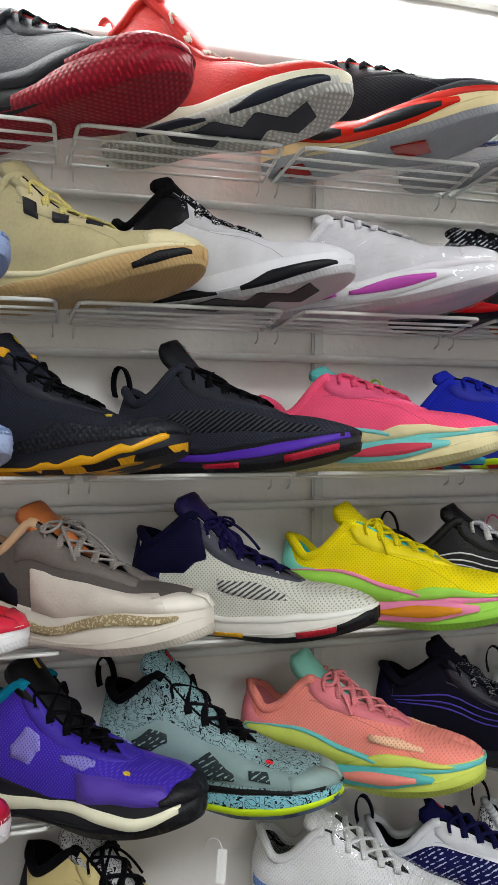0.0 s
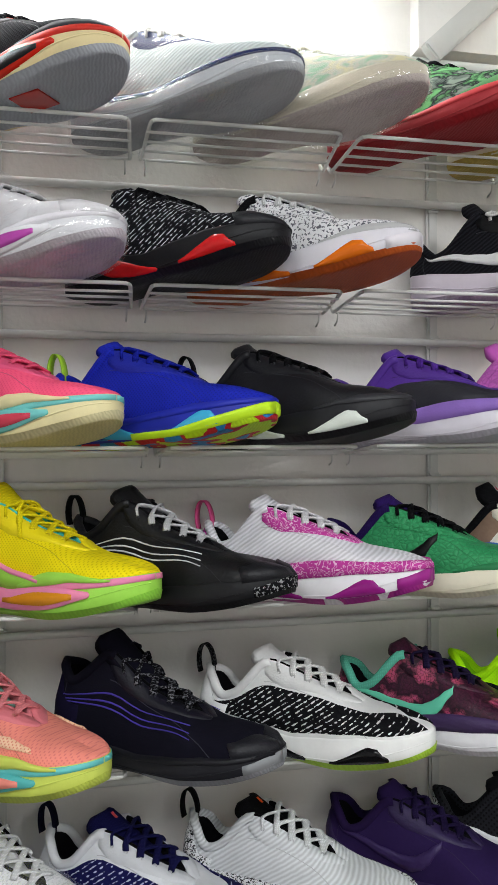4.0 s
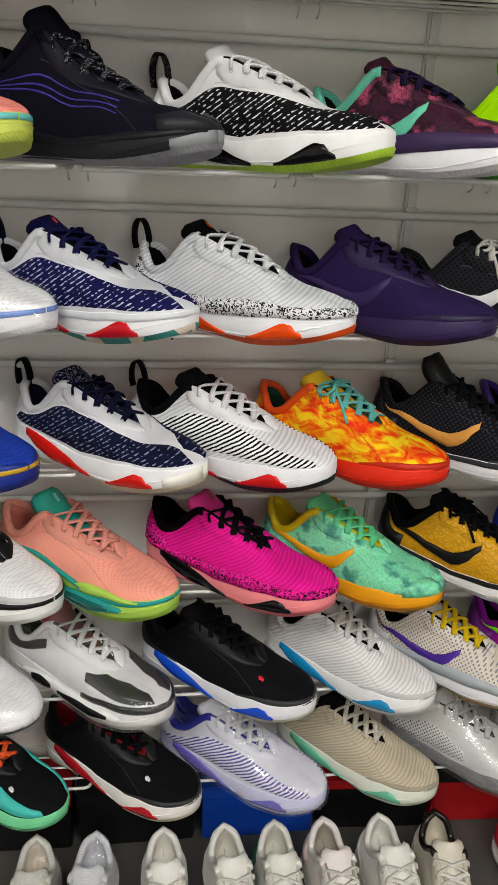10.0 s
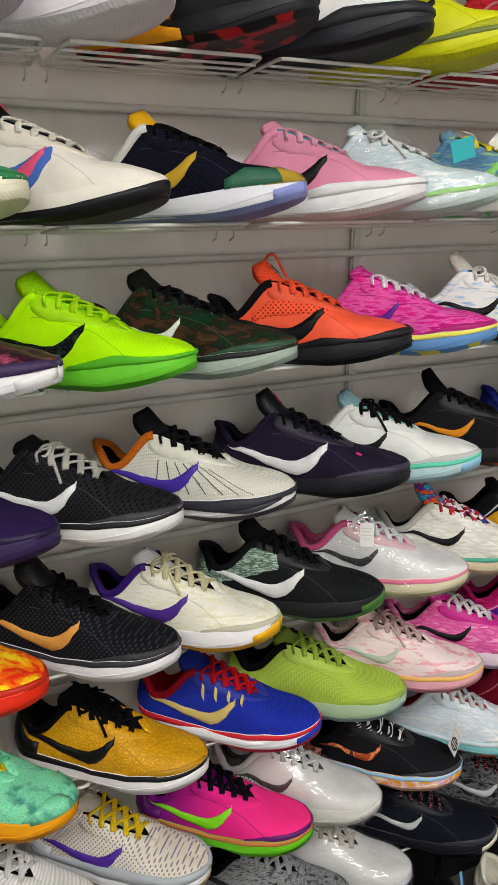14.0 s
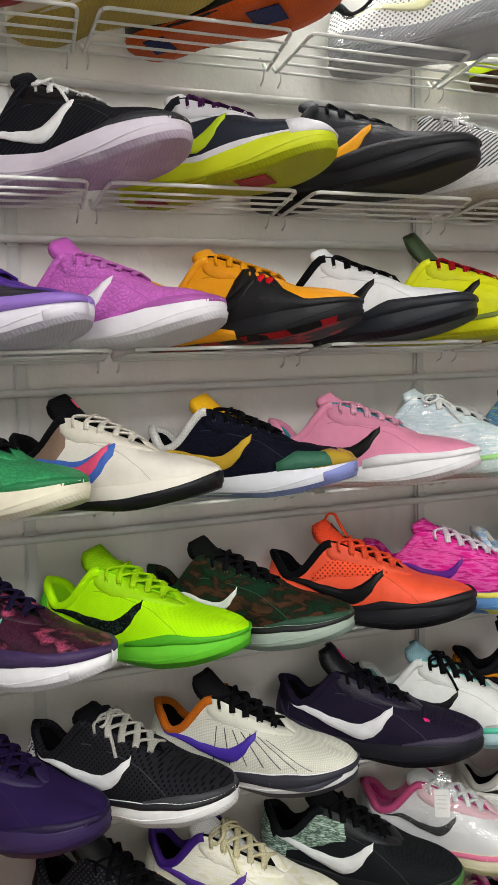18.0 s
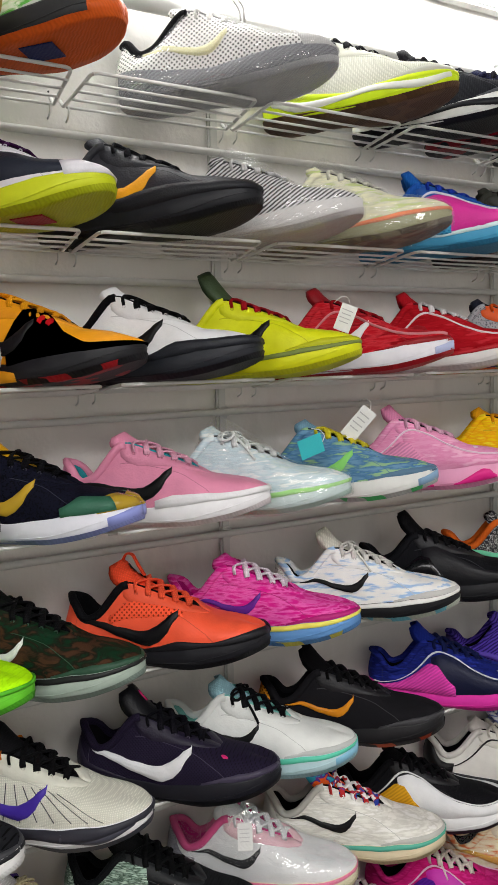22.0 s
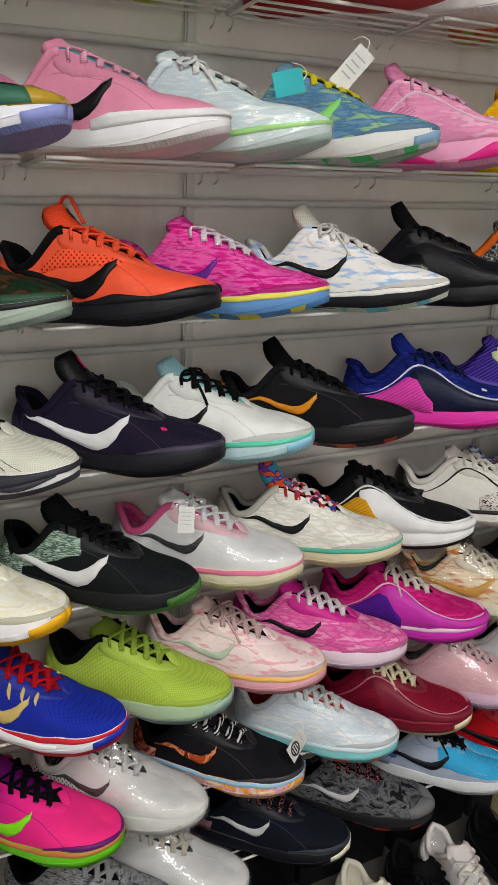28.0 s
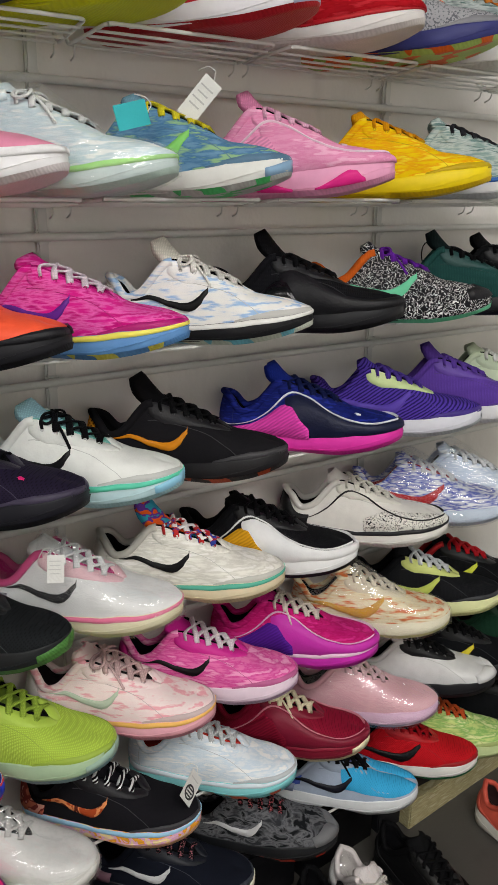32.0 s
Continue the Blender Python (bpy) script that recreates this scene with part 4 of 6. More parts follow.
put(1, 1.229, "tan woven shoe with purple mark and yellowed sole", "speck:#cdb183:#a37f4e", "foam:#e7e1c8", out="tread:#cdb45a", mark="leather:#5b4096", lace="#ddb93a", tip="tread:#cdb45a", lining="suede:#c9a43f")
put(1, 1.370, "white and green shoe with orange sole and blue patch", "flame:#eef0ea:#d5e3c8:#62b04e", "foam:#2b2b2d", lace="#e8e8e4", tip="tread:#df6218", lining="suede:#31324f", out="tread:#df6218", patch="tread:#1f2d63")
put(1, 1.670, "white dotted shoe with grey sole in clear wrap", "dots:#efeeea:#1b1b1d", "rib:#8d8e93", out="tread:#b7b7bb", mark="leather:#e0dcae", big=0.7, lace="#eceae6", collar="#1c1c1e", toe="knit:#e3e3e1", wrap=True, length=0.31)
put(1, 1.887, "white and neon yellow shoe with brown gum sole", "knit:#f0f1e2", "foam:#d4ef1c", out="tread:#5d4432:#6d523c", line="foam:#d9f229", lace="#26262a", wave="foam:#e9ebe0")
put(1, 2.059, "black knit shoe with white midsole and dark sole", "knit:#303136", "foam:#e6e6e4", out="tread:#1b1c22", lace="#1c1d20", wave="foam:#1e1f25", tongue="#232327", lift_tongue=0.012)
put(1, 2.215, "dark navy shoe with black sole and red arch", "speck:#2b2d47:#1d1e28", "foam:#1b1c22", out="tread:#24242a:#8a1f2b", lace="#2b2b30", insert="gloss:#9a2330")
put(1, 2.380, "dark grey shoe with black sole", "knit:#33343a", "foam:#222328", lace="#222226")
# second shelf
put(2, -0.017, "pale blue knit shoe with white sole", "knit:#8fa6de", "foam:#a9bdec")
put(2, 0.182, "cream canvas shoe with yellow laces and gum toe", "suede:#cfc397", "foam:#eadca5", lace="#ecdf8b", tongue="suede:#c6ba90", toe="leather:#eee2b4", eyestay="leather:#d9cda0", line="foam:#efe4bb", tip="tread:#d8b47c", tall=0.9, out="tread:#d9b983", extra=[("gum_wrap", "low", [(0.28, 0.0, 0.10), (0.40, 0.0, 0.56), (0.60, 0.0, 0.72), (0.80, 0.0, 0.95), (1.0, 0.0, 0.99)], "tread:#cfae78", 0.0012), ("toe_shard", "low", [(0.72, 0.05, 0.20), (0.80, 0.05, 0.55), (0.90, 0.2, 0.62), (0.93, 0.3, 0.4)], "tread:#1e1f23", 0.003), ("lace_patch", "up", [(0.43, 0.60, 0.78), (0.47, 0.58, 0.80)], "leather:#2a2a2e", 0.003), ("lace_patch", "up", [(0.51, 0.60, 0.80), (0.55, 0.62, 0.82)], "leather:#2a2a2e", 0.003), ("lace_patch", "up", [(0.59, 0.66, 0.84), (0.63, 0.68, 0.86)], "leather:#2a2a2e", 0.003)])
put(2, 0.350, "white shoe with black heel and black sole shapes", under="foam:#1d1d22", up="leather:#e6e6ea", mid="foam:#eeeef2", lace="speck:#202024:#e0e0e0", heel="leather:#19191d", tall=0.8, collar="#17171a", tongue="#17171a", out="tread:#dfdfe2", extra=[("sole_shard", "low", [(0.34, 0.02, 0.20), (0.46, 0.02, 0.44), (0.52, 0.02, 0.06)], "foam:#1d1d22", 0.002), ("sole_shard", "low", [(0.58, 0.02, 0.12), (0.66, 0.02, 0.56), (0.78, 0.10, 0.60), (0.84, 0.20, 0.58), (0.88, 0.30, 0.36)], "foam:#1d1d22", 0.002), ("collar_panel", "up", [(0.24, 0.52, 0.98), (0.34, 0.46, 0.99), (0.44, 0.62, 0.99), (0.47, 0.86, 0.99)], "leather:#18181c", 0.002)])
put(2, 0.539, "white shoe with magenta trim in clear wrap", "leather:#ecebef", "foam:#ededf2", out="tread:#cfc8cf:#d9cfd8", line="foam:#f1eef4", toe="leather:#f0eef2", mark=None, lace="#ecebee", wrap=True, window=("foam:#efeef2", "gloss:#c256b4"), sole=1.3)
put(2, 0.723, "black stitched shoe with red midsole windows", "stitch:#1e1e22:#c8c8cc", "foam:#1d1d21", insert="gloss:#d5282b", lace="#1a1a1d", loop="#161618", toe="leather:#29292e")
put(2, 0.880, "white speckled shoe with orange midsole windows", "speck:#e7e7e9:#6b6b74", "foam:#e6e3ea", out="tread:#c9612a", insert="gloss:#ea7a1e", lace="#eeeeee", collar="#1a1a1c", tip="foam:#e9e4ea")
put(2, 1.172, "black shoe with white mark and lilac tinted sole", "stripe:#1c1c20:#2c2c31", "foam:#d9cfdb", out="tread:#bfaec1:#c9bccb", mark="leather:#f2f2f2", lace="#f1f0ee", bow=1.0, eyestay="leather:#141417", lift_tongue=0.01)
put(2, 1.348, "white shoe with purple laces and neon yellow sole", "leather:#e6e3ea", "foam:#cfd92b", mark="leather:#b9cf2a", lace="#4a2350", heel="leather:#3f7d92", collar="#2d2d33", toe="leather:#e9e7ed", side="leather:#2f3440", out="tread:#b7c21e", patch="tread:#a11f2c")
put(2, 1.547, "charcoal leather shoe with yellow side mark", "leather:#33343a", "foam:#232429", out="tread:#1a1b1f", mark="leather:#f0a81e", lace="#26272b", tall=0.15, length=0.31, extra=[("mudguard", "up", [(0.3, 0, 0.08), (0.5, 0, 0.22), (0.9, 0, 0.26), (1.0, 0, 0.32)], "leather:#232429", 0.003)])
put(2, 1.708, "white zebra knit shoe in clear plastic wrap", "stripe:#d9d9d9:#4a4a4d", "foam:#d6d4d2", out="tread:#cbc6c6", lace="#dedede", wrap=True)
put(2, 1.873, "pale yellow and olive shoe in clear plastic wrap", "streak:#e8e6c2:#d9d7c2:#c6d38e", "foam:#a3a37f", out="tread:#6f6556:#8d8570", line="foam:#e58b66", lace="#e9e7d8", wrap=True)
put(2, 2.068, "blue shoe with pink band and sky blue sole", "knit:#2e62b8", "foam:#4fa6cf", out="tread:#3f93bf", band="leather:#ea3fa6", line="foam:#d9eef2", lace="#2b47b8", tongue="#2b6bc0", heel="leather:#63c5da", arch="dots:#4fa6cf:#2a6fa0", piping="leather:#e9e9f2", lift_tongue=0.014)
put(2, 2.230, "olive knit shoe with neon yellow toe", "knit:#4a4b44", "foam:#e3e3de", out="tread:#26272a", line="foam:#b8d92c", lace="#35362f", heel="leather:#5a2c44")
put(2, 2.390, "black and red shoe", "streak:#28282c:#7d1f2a", "foam:#222226", lace="#1c1c1f")
# third shelf
put(3, -0.016, "pale blue shoe with white sole", "leather:#9db4e6", "foam:#b9c9ef")
put(3, 0.164, "black shoe with yellow piping and zigzag", "mesh:#32343d:#24262c", "foam:#2a2b33", out="tread:#1a1b20:#e0a51d", collar="leather:#e9b022", lace="#17171a", toe="tread:#30323a", badge="leather:#e0c23c", tall=0.8, tag="leather:#e0c23c", extra=[("zigzag", "low", [(0.30, 0.10, 0.40), (0.36, 0.0, 0.20), (0.48, 0.0, 0.16), (0.53, 0.05, 0.42), (0.56, 0.02, 0.22), (0.63, 0.12, 0.52), (0.66, 0.08, 0.34), (0.74, 0.30, 0.72), (0.77, 0.24, 0.50), (0.87, 0.5, 0.95), (0.90, 0.66, 0.9)], "gloss:#e6ab20", 0.003), ("side_guard", "up", [(0.44, 0.0, 0.05), (0.56, 0.0, 0.34), (0.70, 0.0, 0.22), (0.86, 0.0, 0.40), (1.0, 0.0, 0.44)], "stud:#2e3038", 0.003)])
put(3, 0.358, "black shoe with purple and red midsole", "mesh:#373942:#4a4b54", "foam:#2d2e36", line="foam:#26262b", lace="#17171a", loop="#17171a", tongue="leather:#26272b", tag="camo:#9fb0b4:#c8273c:#8f9a9c", tall=0.42, lift_tongue=0.016, out="tread:#1c1c20", extra=[("purple_wedge", "low", [(0.26, 0.40, 0.52), (0.45, 0.34, 0.72), (0.70, 0.40, 0.86), (0.92, 0.62, 0.99)], "foam:#5a35b0", 0.0022), ("sole_block", "low", [(0.46, 0.0, 0.24), (0.56, 0.0, 0.26)], "tread:#b8263f", 0.002), ("sole_block", "low", [(0.68, 0.0, 0.30), (0.86, 0.0, 0.40)], "tread:#b8263f", 0.002), ("shine_mesh", "up", [(0.36, 0.25, 0.45), (0.52, 0.20, 0.52), (0.70, 0.14, 0.40), (0.80, 0.12, 0.2)], "stripe:#222226:#4c4d52", 0.0012)])
put(3, 0.535, "hot pink mesh shoe with cream and aqua sole", "mesh:#ff6488:#f2527c", "foam:#efe3b0", line="foam:#7fcfcb", lace="#ff6488", tongue="#6fc9c4", lining="suede:#f0557e", window=("foam:#7fcfcb", "gloss:#d84f62"), sole=1.3, eyestay="leather:#f2638c", extra=[("foot_bump", "up", [(0.50, 0.0, 0.02), (0.60, 0.0, 0.17), (0.68, 0.0, 0.15), (0.80, 0.0, 0.02)], "foam:#efe3b0", 0.0044)], sweep="foam:#efe3b0", out="tread:#e0d6a8")
put(3, 0.707, "royal blue mesh shoe with neon green sole", "mesh:#2b35b0:#1f2786", "foam:#2a34a6", out="tread:#c8ef2a:#c62f3a:#3a8fd0", insert="gloss:#53b8e2", lace="#2731a8", loop="leather:#a9d83a", line="foam:#2c36ad", extra=[("sole_edge", "low", [(0.48, 0.0, 0.30), (0.62, 0.0, 0.26), (0.80, 0.02, 0.50), (1.0, 0.1, 0.85)], "foam:#c8ef2a", 0.0024)])
put(3, 0.872, "black leather shoe with white midsole windows", "leather:#232327", "foam:#26262a", insert="leather:#e9f0e8", lace="#19191c", loop="#161618", out="tread:#1a1a1d")
put(3, 1.054, "purple shoe with white sole", "leather:#5c3a9c", "foam:#e4e0ea", out="tread:#cfc9d8", lace="#5a3798", band="leather:#9a78cc", side="leather:#34343b", tip="foam:#e6e2ec")
put(3, 1.206, "orchid pink snakeskin shoe with white mark", "scale:#cf6fc6", "foam:#ece8ee", mark="leather:#f3f0f3", lace="#d680cd", tongue="leather:#c965bf", lift_tongue=0.012, lining="suede:#c463ba")
put(3, 1.379, "golden yellow and black shoe with black mark", "leather:#f0a31c", "foam:#26262a", out="tread:#1e1e22:#a8222b", mark="leather:#17171a", lace="#f2a520", eyestay="leather:#e89a1a", extra=[("mid_panel", "up", [(0.47, 0.0, 0.04), (0.50, 0.0, 0.50), (0.54, 0.0, 0.97), (0.60, 0.0, 0.97), (0.65, 0.0, 0.42), (0.72, 0.0, 0.16), (1.0, 0.0, 0.08)], "leather:#242427", 0.0026), ("gold_wedge", "low", [(0.06, 0.0, 0.99), (0.40, 0.0, 0.99), (0.47, 0.0, 0.55), (0.50, 0.0, 0.1)], "leather:#f0a31c", 0.002), ("claw", "up", [(0.575, 0.55, 0.60), (0.585, 0.50, 0.75), (0.595, 0.66, 0.72)], "gloss:#c8202c", 0.0034), ("claw", "up", [(0.600, 0.52, 0.57), (0.610, 0.47, 0.72), (0.620, 0.63, 0.69)], "gloss:#c8202c", 0.0034)])
put(3, 1.542, "white leather shoe with black mark and sole", "leather:#eeeeef", "foam:#2e3036", out="tread:#1c1d22", mark="leather:#151517", lace="#18181a", collar="#17171a", tall=0.1, extra=[("mudguard", "up", [(0.48, 0, 0.01), (0.6, 0, 0.2), (0.8, 0, 0.24), (1.0, 0, 0.3)], "leather:#2e3036", 0.003)])
put(3, 1.702, "neon yellow shoe with green tongue and red laces", "leather:#dfe31c", "foam:#dcdf1a", out="tread:#cdd01c", line="foam:#7d8a4b", mark="leather:#1b1b1d", lace="#a81f2a", tongue="leather:#3d4b34", lift_tongue=0.03)
put(3, 1.875, "red streaked shoe with white and lilac sole", "streak:#b51f2b:#c93a42:#8f1521", "foam:#e7e4ea", out="tread:#b51f2b", lace="#a81c28", mark="leather:#f1eeee", tongue="leather:#8d1a24", lift_tongue=0.012, tip="foam:#bcc4e4", piping="leather:#d98a90")
put(3, 2.052, "red shoe with white piping", "streak:#b3202b:#a31823:#c4343d", "foam:#e4dfdd", line="foam:#b8232e", arch="leather:#a31823", lace="#efeaea", tongue="#b3202b", out="tread:#ddd6d2", lift_tongue=0.01, piping="leather:#f0e9e9")
put(3, 2.214, "orange and grey shoe with navy midsole", "speck:#a9a9ad:#6f7076", "foam:#3c3f78", out="tread:#a9c66b:#e06a2c", eyestay="leather:#e8622a", mark="leather:#ef6a2c", lace="#e8622a", tongue="#34343f")
put(3, 2.379, "teal and grey shoe with orange collar", "streak:#8d9a9a:#c5cccb:#5d7674", "foam:#e4e4e4", lace="#e88a3c")
# fourth shelf
put(4, -0.001, "red leather shoe with white sole", "leather:#d8283a", "foam:#eeeeee", toe="gloss:#e23a50")
put(4, 0.190, "cream shoe with taupe top and glitter midsole", "suede:#6a6460", "foam:#e6dfd2", out="tread:#ded6c8", toe="foam:#efe9dc", lace="#a39c96", bow=1.0, collar="leather:#d8b48f", tongue="leather:#cc7a45", tall=0.55, sole=1.55, extra=[("glitter_zigzag", "low", [(0.10, 0.34, 0.60), (0.30, 0.56, 0.84), (0.44, 0.34, 0.60), (0.60, 0.66, 0.96), (0.78, 0.60, 0.84), (0.84, 0.7, 0.78)], "speck:#9c8c6c:#cbbf9f", 0.003), ("dark_panel", "up", [(0.16, 0.0, 0.30), (0.30, 0.0, 0.50), (0.36, 0.0, 0.16)], "suede:#24232a", 0.0024), ("top_panel", "up", [(0.34, 0.60, 0.80), (0.46, 0.56, 0.97), (0.60, 0.62, 0.98), (0.72, 0.70, 0.98)], "suede:#7d7671", 0.0028), ("cream_panel", "up", [(0.40, 0.0, 0.50), (0.52, 0.0, 0.46), (0.68, 0.0, 0.40), (0.80, 0.0, 0.5)], "leather:#dfd6ca", 0.0026)])
put(4, 0.380, "grey mesh shoe with navy high collar", "mesh:#d4d4c8:#7d7d78", "foam:#e4e2d8", heel="knit:#21203f", tongue="leather:#2a2152", lace="#231f4a", bow=0.9, tall=0.9, collar="#1d1c38", eyestay="leather:#4d4d58", line="foam:#ecebe2", out="tread:#1d1d22", extra=[("sole_block", "low", [(0.44, 0.0, 0.22), (0.52, 0.0, 0.22)], "tread:#d9a520", 0.002), ("sole_block", "low", [(0.66, 0.0, 0.26), (0.78, 0.0, 0.32)], "tread:#b02434", 0.002), ("toe_rim", "low", [(0.78, 0.0, 0.30), (0.9, 0.0, 0.72), (1.0, 0.0, 0.86)], "tread:#1d1d22", 0.0022), ("collar_panel", "up", [(0.10, 0.30, 0.99), (0.24, 0.46, 0.99), (0.36, 0.42, 0.99), (0.44, 0.62, 0.99)], "knit:#211f3c", 0.003), ("rib_vent", "up", [(0.46, 0.30, 0.40), (0.56, 0.22, 0.50), (0.64, 0.26, 0.34)], "stripe:#c9c9be:#55555a", 0.0014)])
put(4, 0.575, "yellow mesh shoe with lime and pink sole", "mesh:#f0dd16:#c9b60f", "foam:#a9e35a", out="tread:#9bdc4f", line="foam:#f08fb4", lace="#f0dc18", tongue="#f0dd16", heel="leather:#7fd0bd", lift_tongue=0.008, bow=0.6, lining="suede:#55c0b8", window=("foam:#f08fb4", "gloss:#e0952a"), sole=1.35, sweep="foam:#a9e35a", tall=0.25, eyestay="leather:#f2de1c", extra=[("foot_bump", "up", [(0.50, 0.0, 0.02), (0.60, 0.0, 0.17), (0.68, 0.0, 0.15), (0.80, 0.0, 0.02)], "foam:#a9e35a", 0.0044)])
put(4, 0.727, "black shoe with white curved lines", "leather:#1f1f22", "foam:#202023", lace="#cfcfd2", tip="speck:#1c1c1f:#9a9a9a", tall=0.4, loop="#161618", toe="leather:#26262a", outline="leather:#e9e9ec", out="tread:#1c1c1f")
put(4, 0.892, "magenta and white ribbed shoe with purple sole", "rib:#eceaf0", "foam:#f1eff3", eyestay="scrawl:#c0459c:#e7b8d8", band="scrawl:#c0459c:#e7b8d8", insert="gloss:#9a2a87", lace="#f1eef2", loop="leather:#ea5a98", heel="scrawl:#b83f95:#e0a8cf", tip="foam:#9f2d8b", extra=[("side_rib", "up", [(0.20, 0.18, 0.52), (0.40, 0.18, 0.66), (0.60, 0.16, 0.56), (0.76, 0.16, 0.22)], "rib:#f0eef3", 0.002)], out="tread:#a5308f:#b03a90:#f0eaf0")
put(4, 1.040, "green snakeskin shoe with purple and yellow heel", "scale:#3f9a63", "foam:#ebe6cf", heel="leather:#e6b21f", lace="#1b1b1e", tongue="#3b2769", collar="#33235c", mark="leather:#17171a")
put(4, 1.193, "cream and taupe shoe with pink and blue mark", "leather:#ece6da", "foam:#ece6da", out="tread:#1c1c20", mark="leather:#ea5a80", big=0.95, halo="leather:#4a6fc0", lace="#ece6d8", tongue="#1a1a1d", collar="#1c1c1f", lift_tongue=0.014, eyestay="leather:#e4dccd", tag="leather:#e9607a", extra=[("heel_fade", "up", [(0.0, 0.0, 0.99), (0.20, 0.0, 0.98), (0.34, 0.10, 0.97), (0.40, 0.50, 0.96), (0.43, 0.80, 0.95)], "suede:#8d7566", 0.0012), ("sole_edge", "low", [(0.20, 0.0, 0.24), (0.60, 0.0, 0.40), (0.86, 0.0, 0.62), (1.0, 0.0, 0.9)], "foam:#222226", 0.002)], tip="foam:#222226", wave=None)
put(4, 1.367, "navy shoe with gold mark and white blue sole", "speck:#1d1e2c:#10111a", "foam:#e6e7ef", out="tread:#8c95cf", mark="gloss:#c8a43a", toe="gloss:#b99a3a", lace="#17171c", tongue="leather:#e6b01c", collar="#ecebe6", tip="foam:#8f98d4", lift_tongue=0.008, extra=[("heel_panel", "up", [(0.08, 0.0, 0.5), (0.20, 0.0, 0.62), (0.34, 0.0, 0.42)], "leather:#27305e", 0.0024), ("toe_overlay", "up", [(0.64, 0.02, 0.10), (0.72, 0.02, 0.44), (0.84, 0.02, 0.40)], "leather:#3f6f5a", 0.003)])
put(4, 1.547, "pink leather shoe with black mark", "leather:#e693b0", "foam:#f0eff1", out="tread:#e4dcde", mark="leather:#151517", lace="#ecaec4", heel="leather:#cf83a6", lining="suede:#3a96a0", extra=[("mudguard", "up", [(0.5, 0, 0.02), (0.54, 0, 0.15), (0.8, 0, 0.15), (1.0, 0, 0.2)], "leather:#f0eff1", 0.003)])
put(4, 1.680, "pale aqua shoe in clear plastic wrap", "streak:#dbe8ea:#c3dae2:#eef3f1", "foam:#cfe0df", out="tread:#b9d3c9", line="foam:#a9e08c", lace="#eef2f0", wrap=True, bow=1.0)
put(4, 1.842, "blue grey shoe with yellow laces and green arch", "streak:#6f96b6:#4f7aa0:#94b98c", "foam:#dfe0dc", out="tread:#b9bcb8:#4fbf6e", lace="#e6d93a", mark="leather:#8fdc74", tip="foam:#86a7c4", tongue="#7fa8bf")
put(4, 2.019, "light pink shoe with hot pink arch", "streak:#eba0c4:#e58fb7:#f2b5d2", "foam:#f0a9cb", out="tread:#ee9fc4", arch="rib:#ee9cc3", insert="leather:#ea2f8f", lace="#f2bcd6", tongue="#e58fb7", lift_tongue=0.012, badge="leather:#f7d9e6", piping="leather:#f8dcea")
put(4, 2.217, "bright yellow shoe with orange heel", "streak:#f3cf12:#efa91e:#f6de3a", "foam:#f5d91c", lace="#f0a51e", tongue="#f0a920", heel="leather:#efa21c", out="tread:#f1c916")
put(4, 2.382, "grey teal shoe with white sole", "streak:#8fa9a6:#c9d4d1:#6f8d8b", "foam:#e9ebee", lace="#3a3a3f", line="foam:#3f6fb8")
# fifth shelf
put(5, -0.020, "red and white shoe", "gloss:#d22f45", "foam:#e9e2e6")
put(5, 0.181, "violet mesh shoe with cream wave and black sole", "mesh:#4a36b0:#6a5ac6", "foam:#25252b", out="stud:#1c1c21", wave="foam:#efecd0", lace="#151519", tongue="leather:#17171b", tip="tread:#222227", collar="knit:#2ba3c4", badge="leather:#e8c64a", tall=0.9, sole=1.3, tag="leather:#e8c64a", extra=[("toe_guard", "up", [(0.80, 0.0, 0.04), (0.88, 0.0, 0.38), (1.0, 0.0, 0.66)], "tread:#222227", 0.0046), ("panel", "up", [(0.56, 0.0, 0.34), (0.66, 0.0, 0.46), (0.84, 0.0, 0.40)], "leather:#5f48b0", 0.003), ("vent", "up", [(0.36, 0.30, 0.40), (0.42, 0.26, 0.62), (0.46, 0.5, 0.6)], "mesh:#8f8ad0:#4a36b0", 0.0014), ("vent", "up", [(0.52, 0.46, 0.52), (0.58, 0.40, 0.66), (0.61, 0.58, 0.64)], "mesh:#8f8ad0:#4a36b0", 0.0014)])
put(5, 0.338, "sage graffiti high top with neon green sole line", "scrawl:#8fa9aa:#27292c", "scrawl:#86bcc9:#1d1f22", out="tread:#6d7f95:#4d5c74", side="leather:#8ea5a3", toe="leather:#94aba6", lace="#1b1b1f", tall=0.95, heel="scrawl:#8ca7a8:#1f2124", loop="#1a1a1d", tongue="scrawl:#8fb0b4:#1f2124", badge="leather:#e0303a", collar="#1b1b1f", tag="leather:#e0303a", extra=[("vent", "up", [(0.30, 0.30, 0.36), (0.36, 0.26, 0.50), (0.42, 0.40, 0.46)], "stitch:#3a4244:#8fa5a3", 0.004), ("vent", "up", [(0.46, 0.14, 0.18), (0.54, 0.12, 0.48), (0.60, 0.16, 0.2)], "stitch:#3a4244:#8fa5a3", 0.004), ("vent", "up", [(0.64, 0.20, 0.34), (0.70, 0.18, 0.4)], "stitch:#3a4244:#8fa5a3", 0.004), ("sole_glow", "low", [(0.34, 0.02, 0.10), (0.50, 0.02, 0.34), (0.80, 0.02, 0.36), (1.0, 0.02, 0.3)], "foam:#c9e61d", 0.0024), ("rim_line", "up", [(0.30, 0.0, 0.06), (1.0, 0.0, 0.08)], "leather:#1b1b1f", 0.003)])
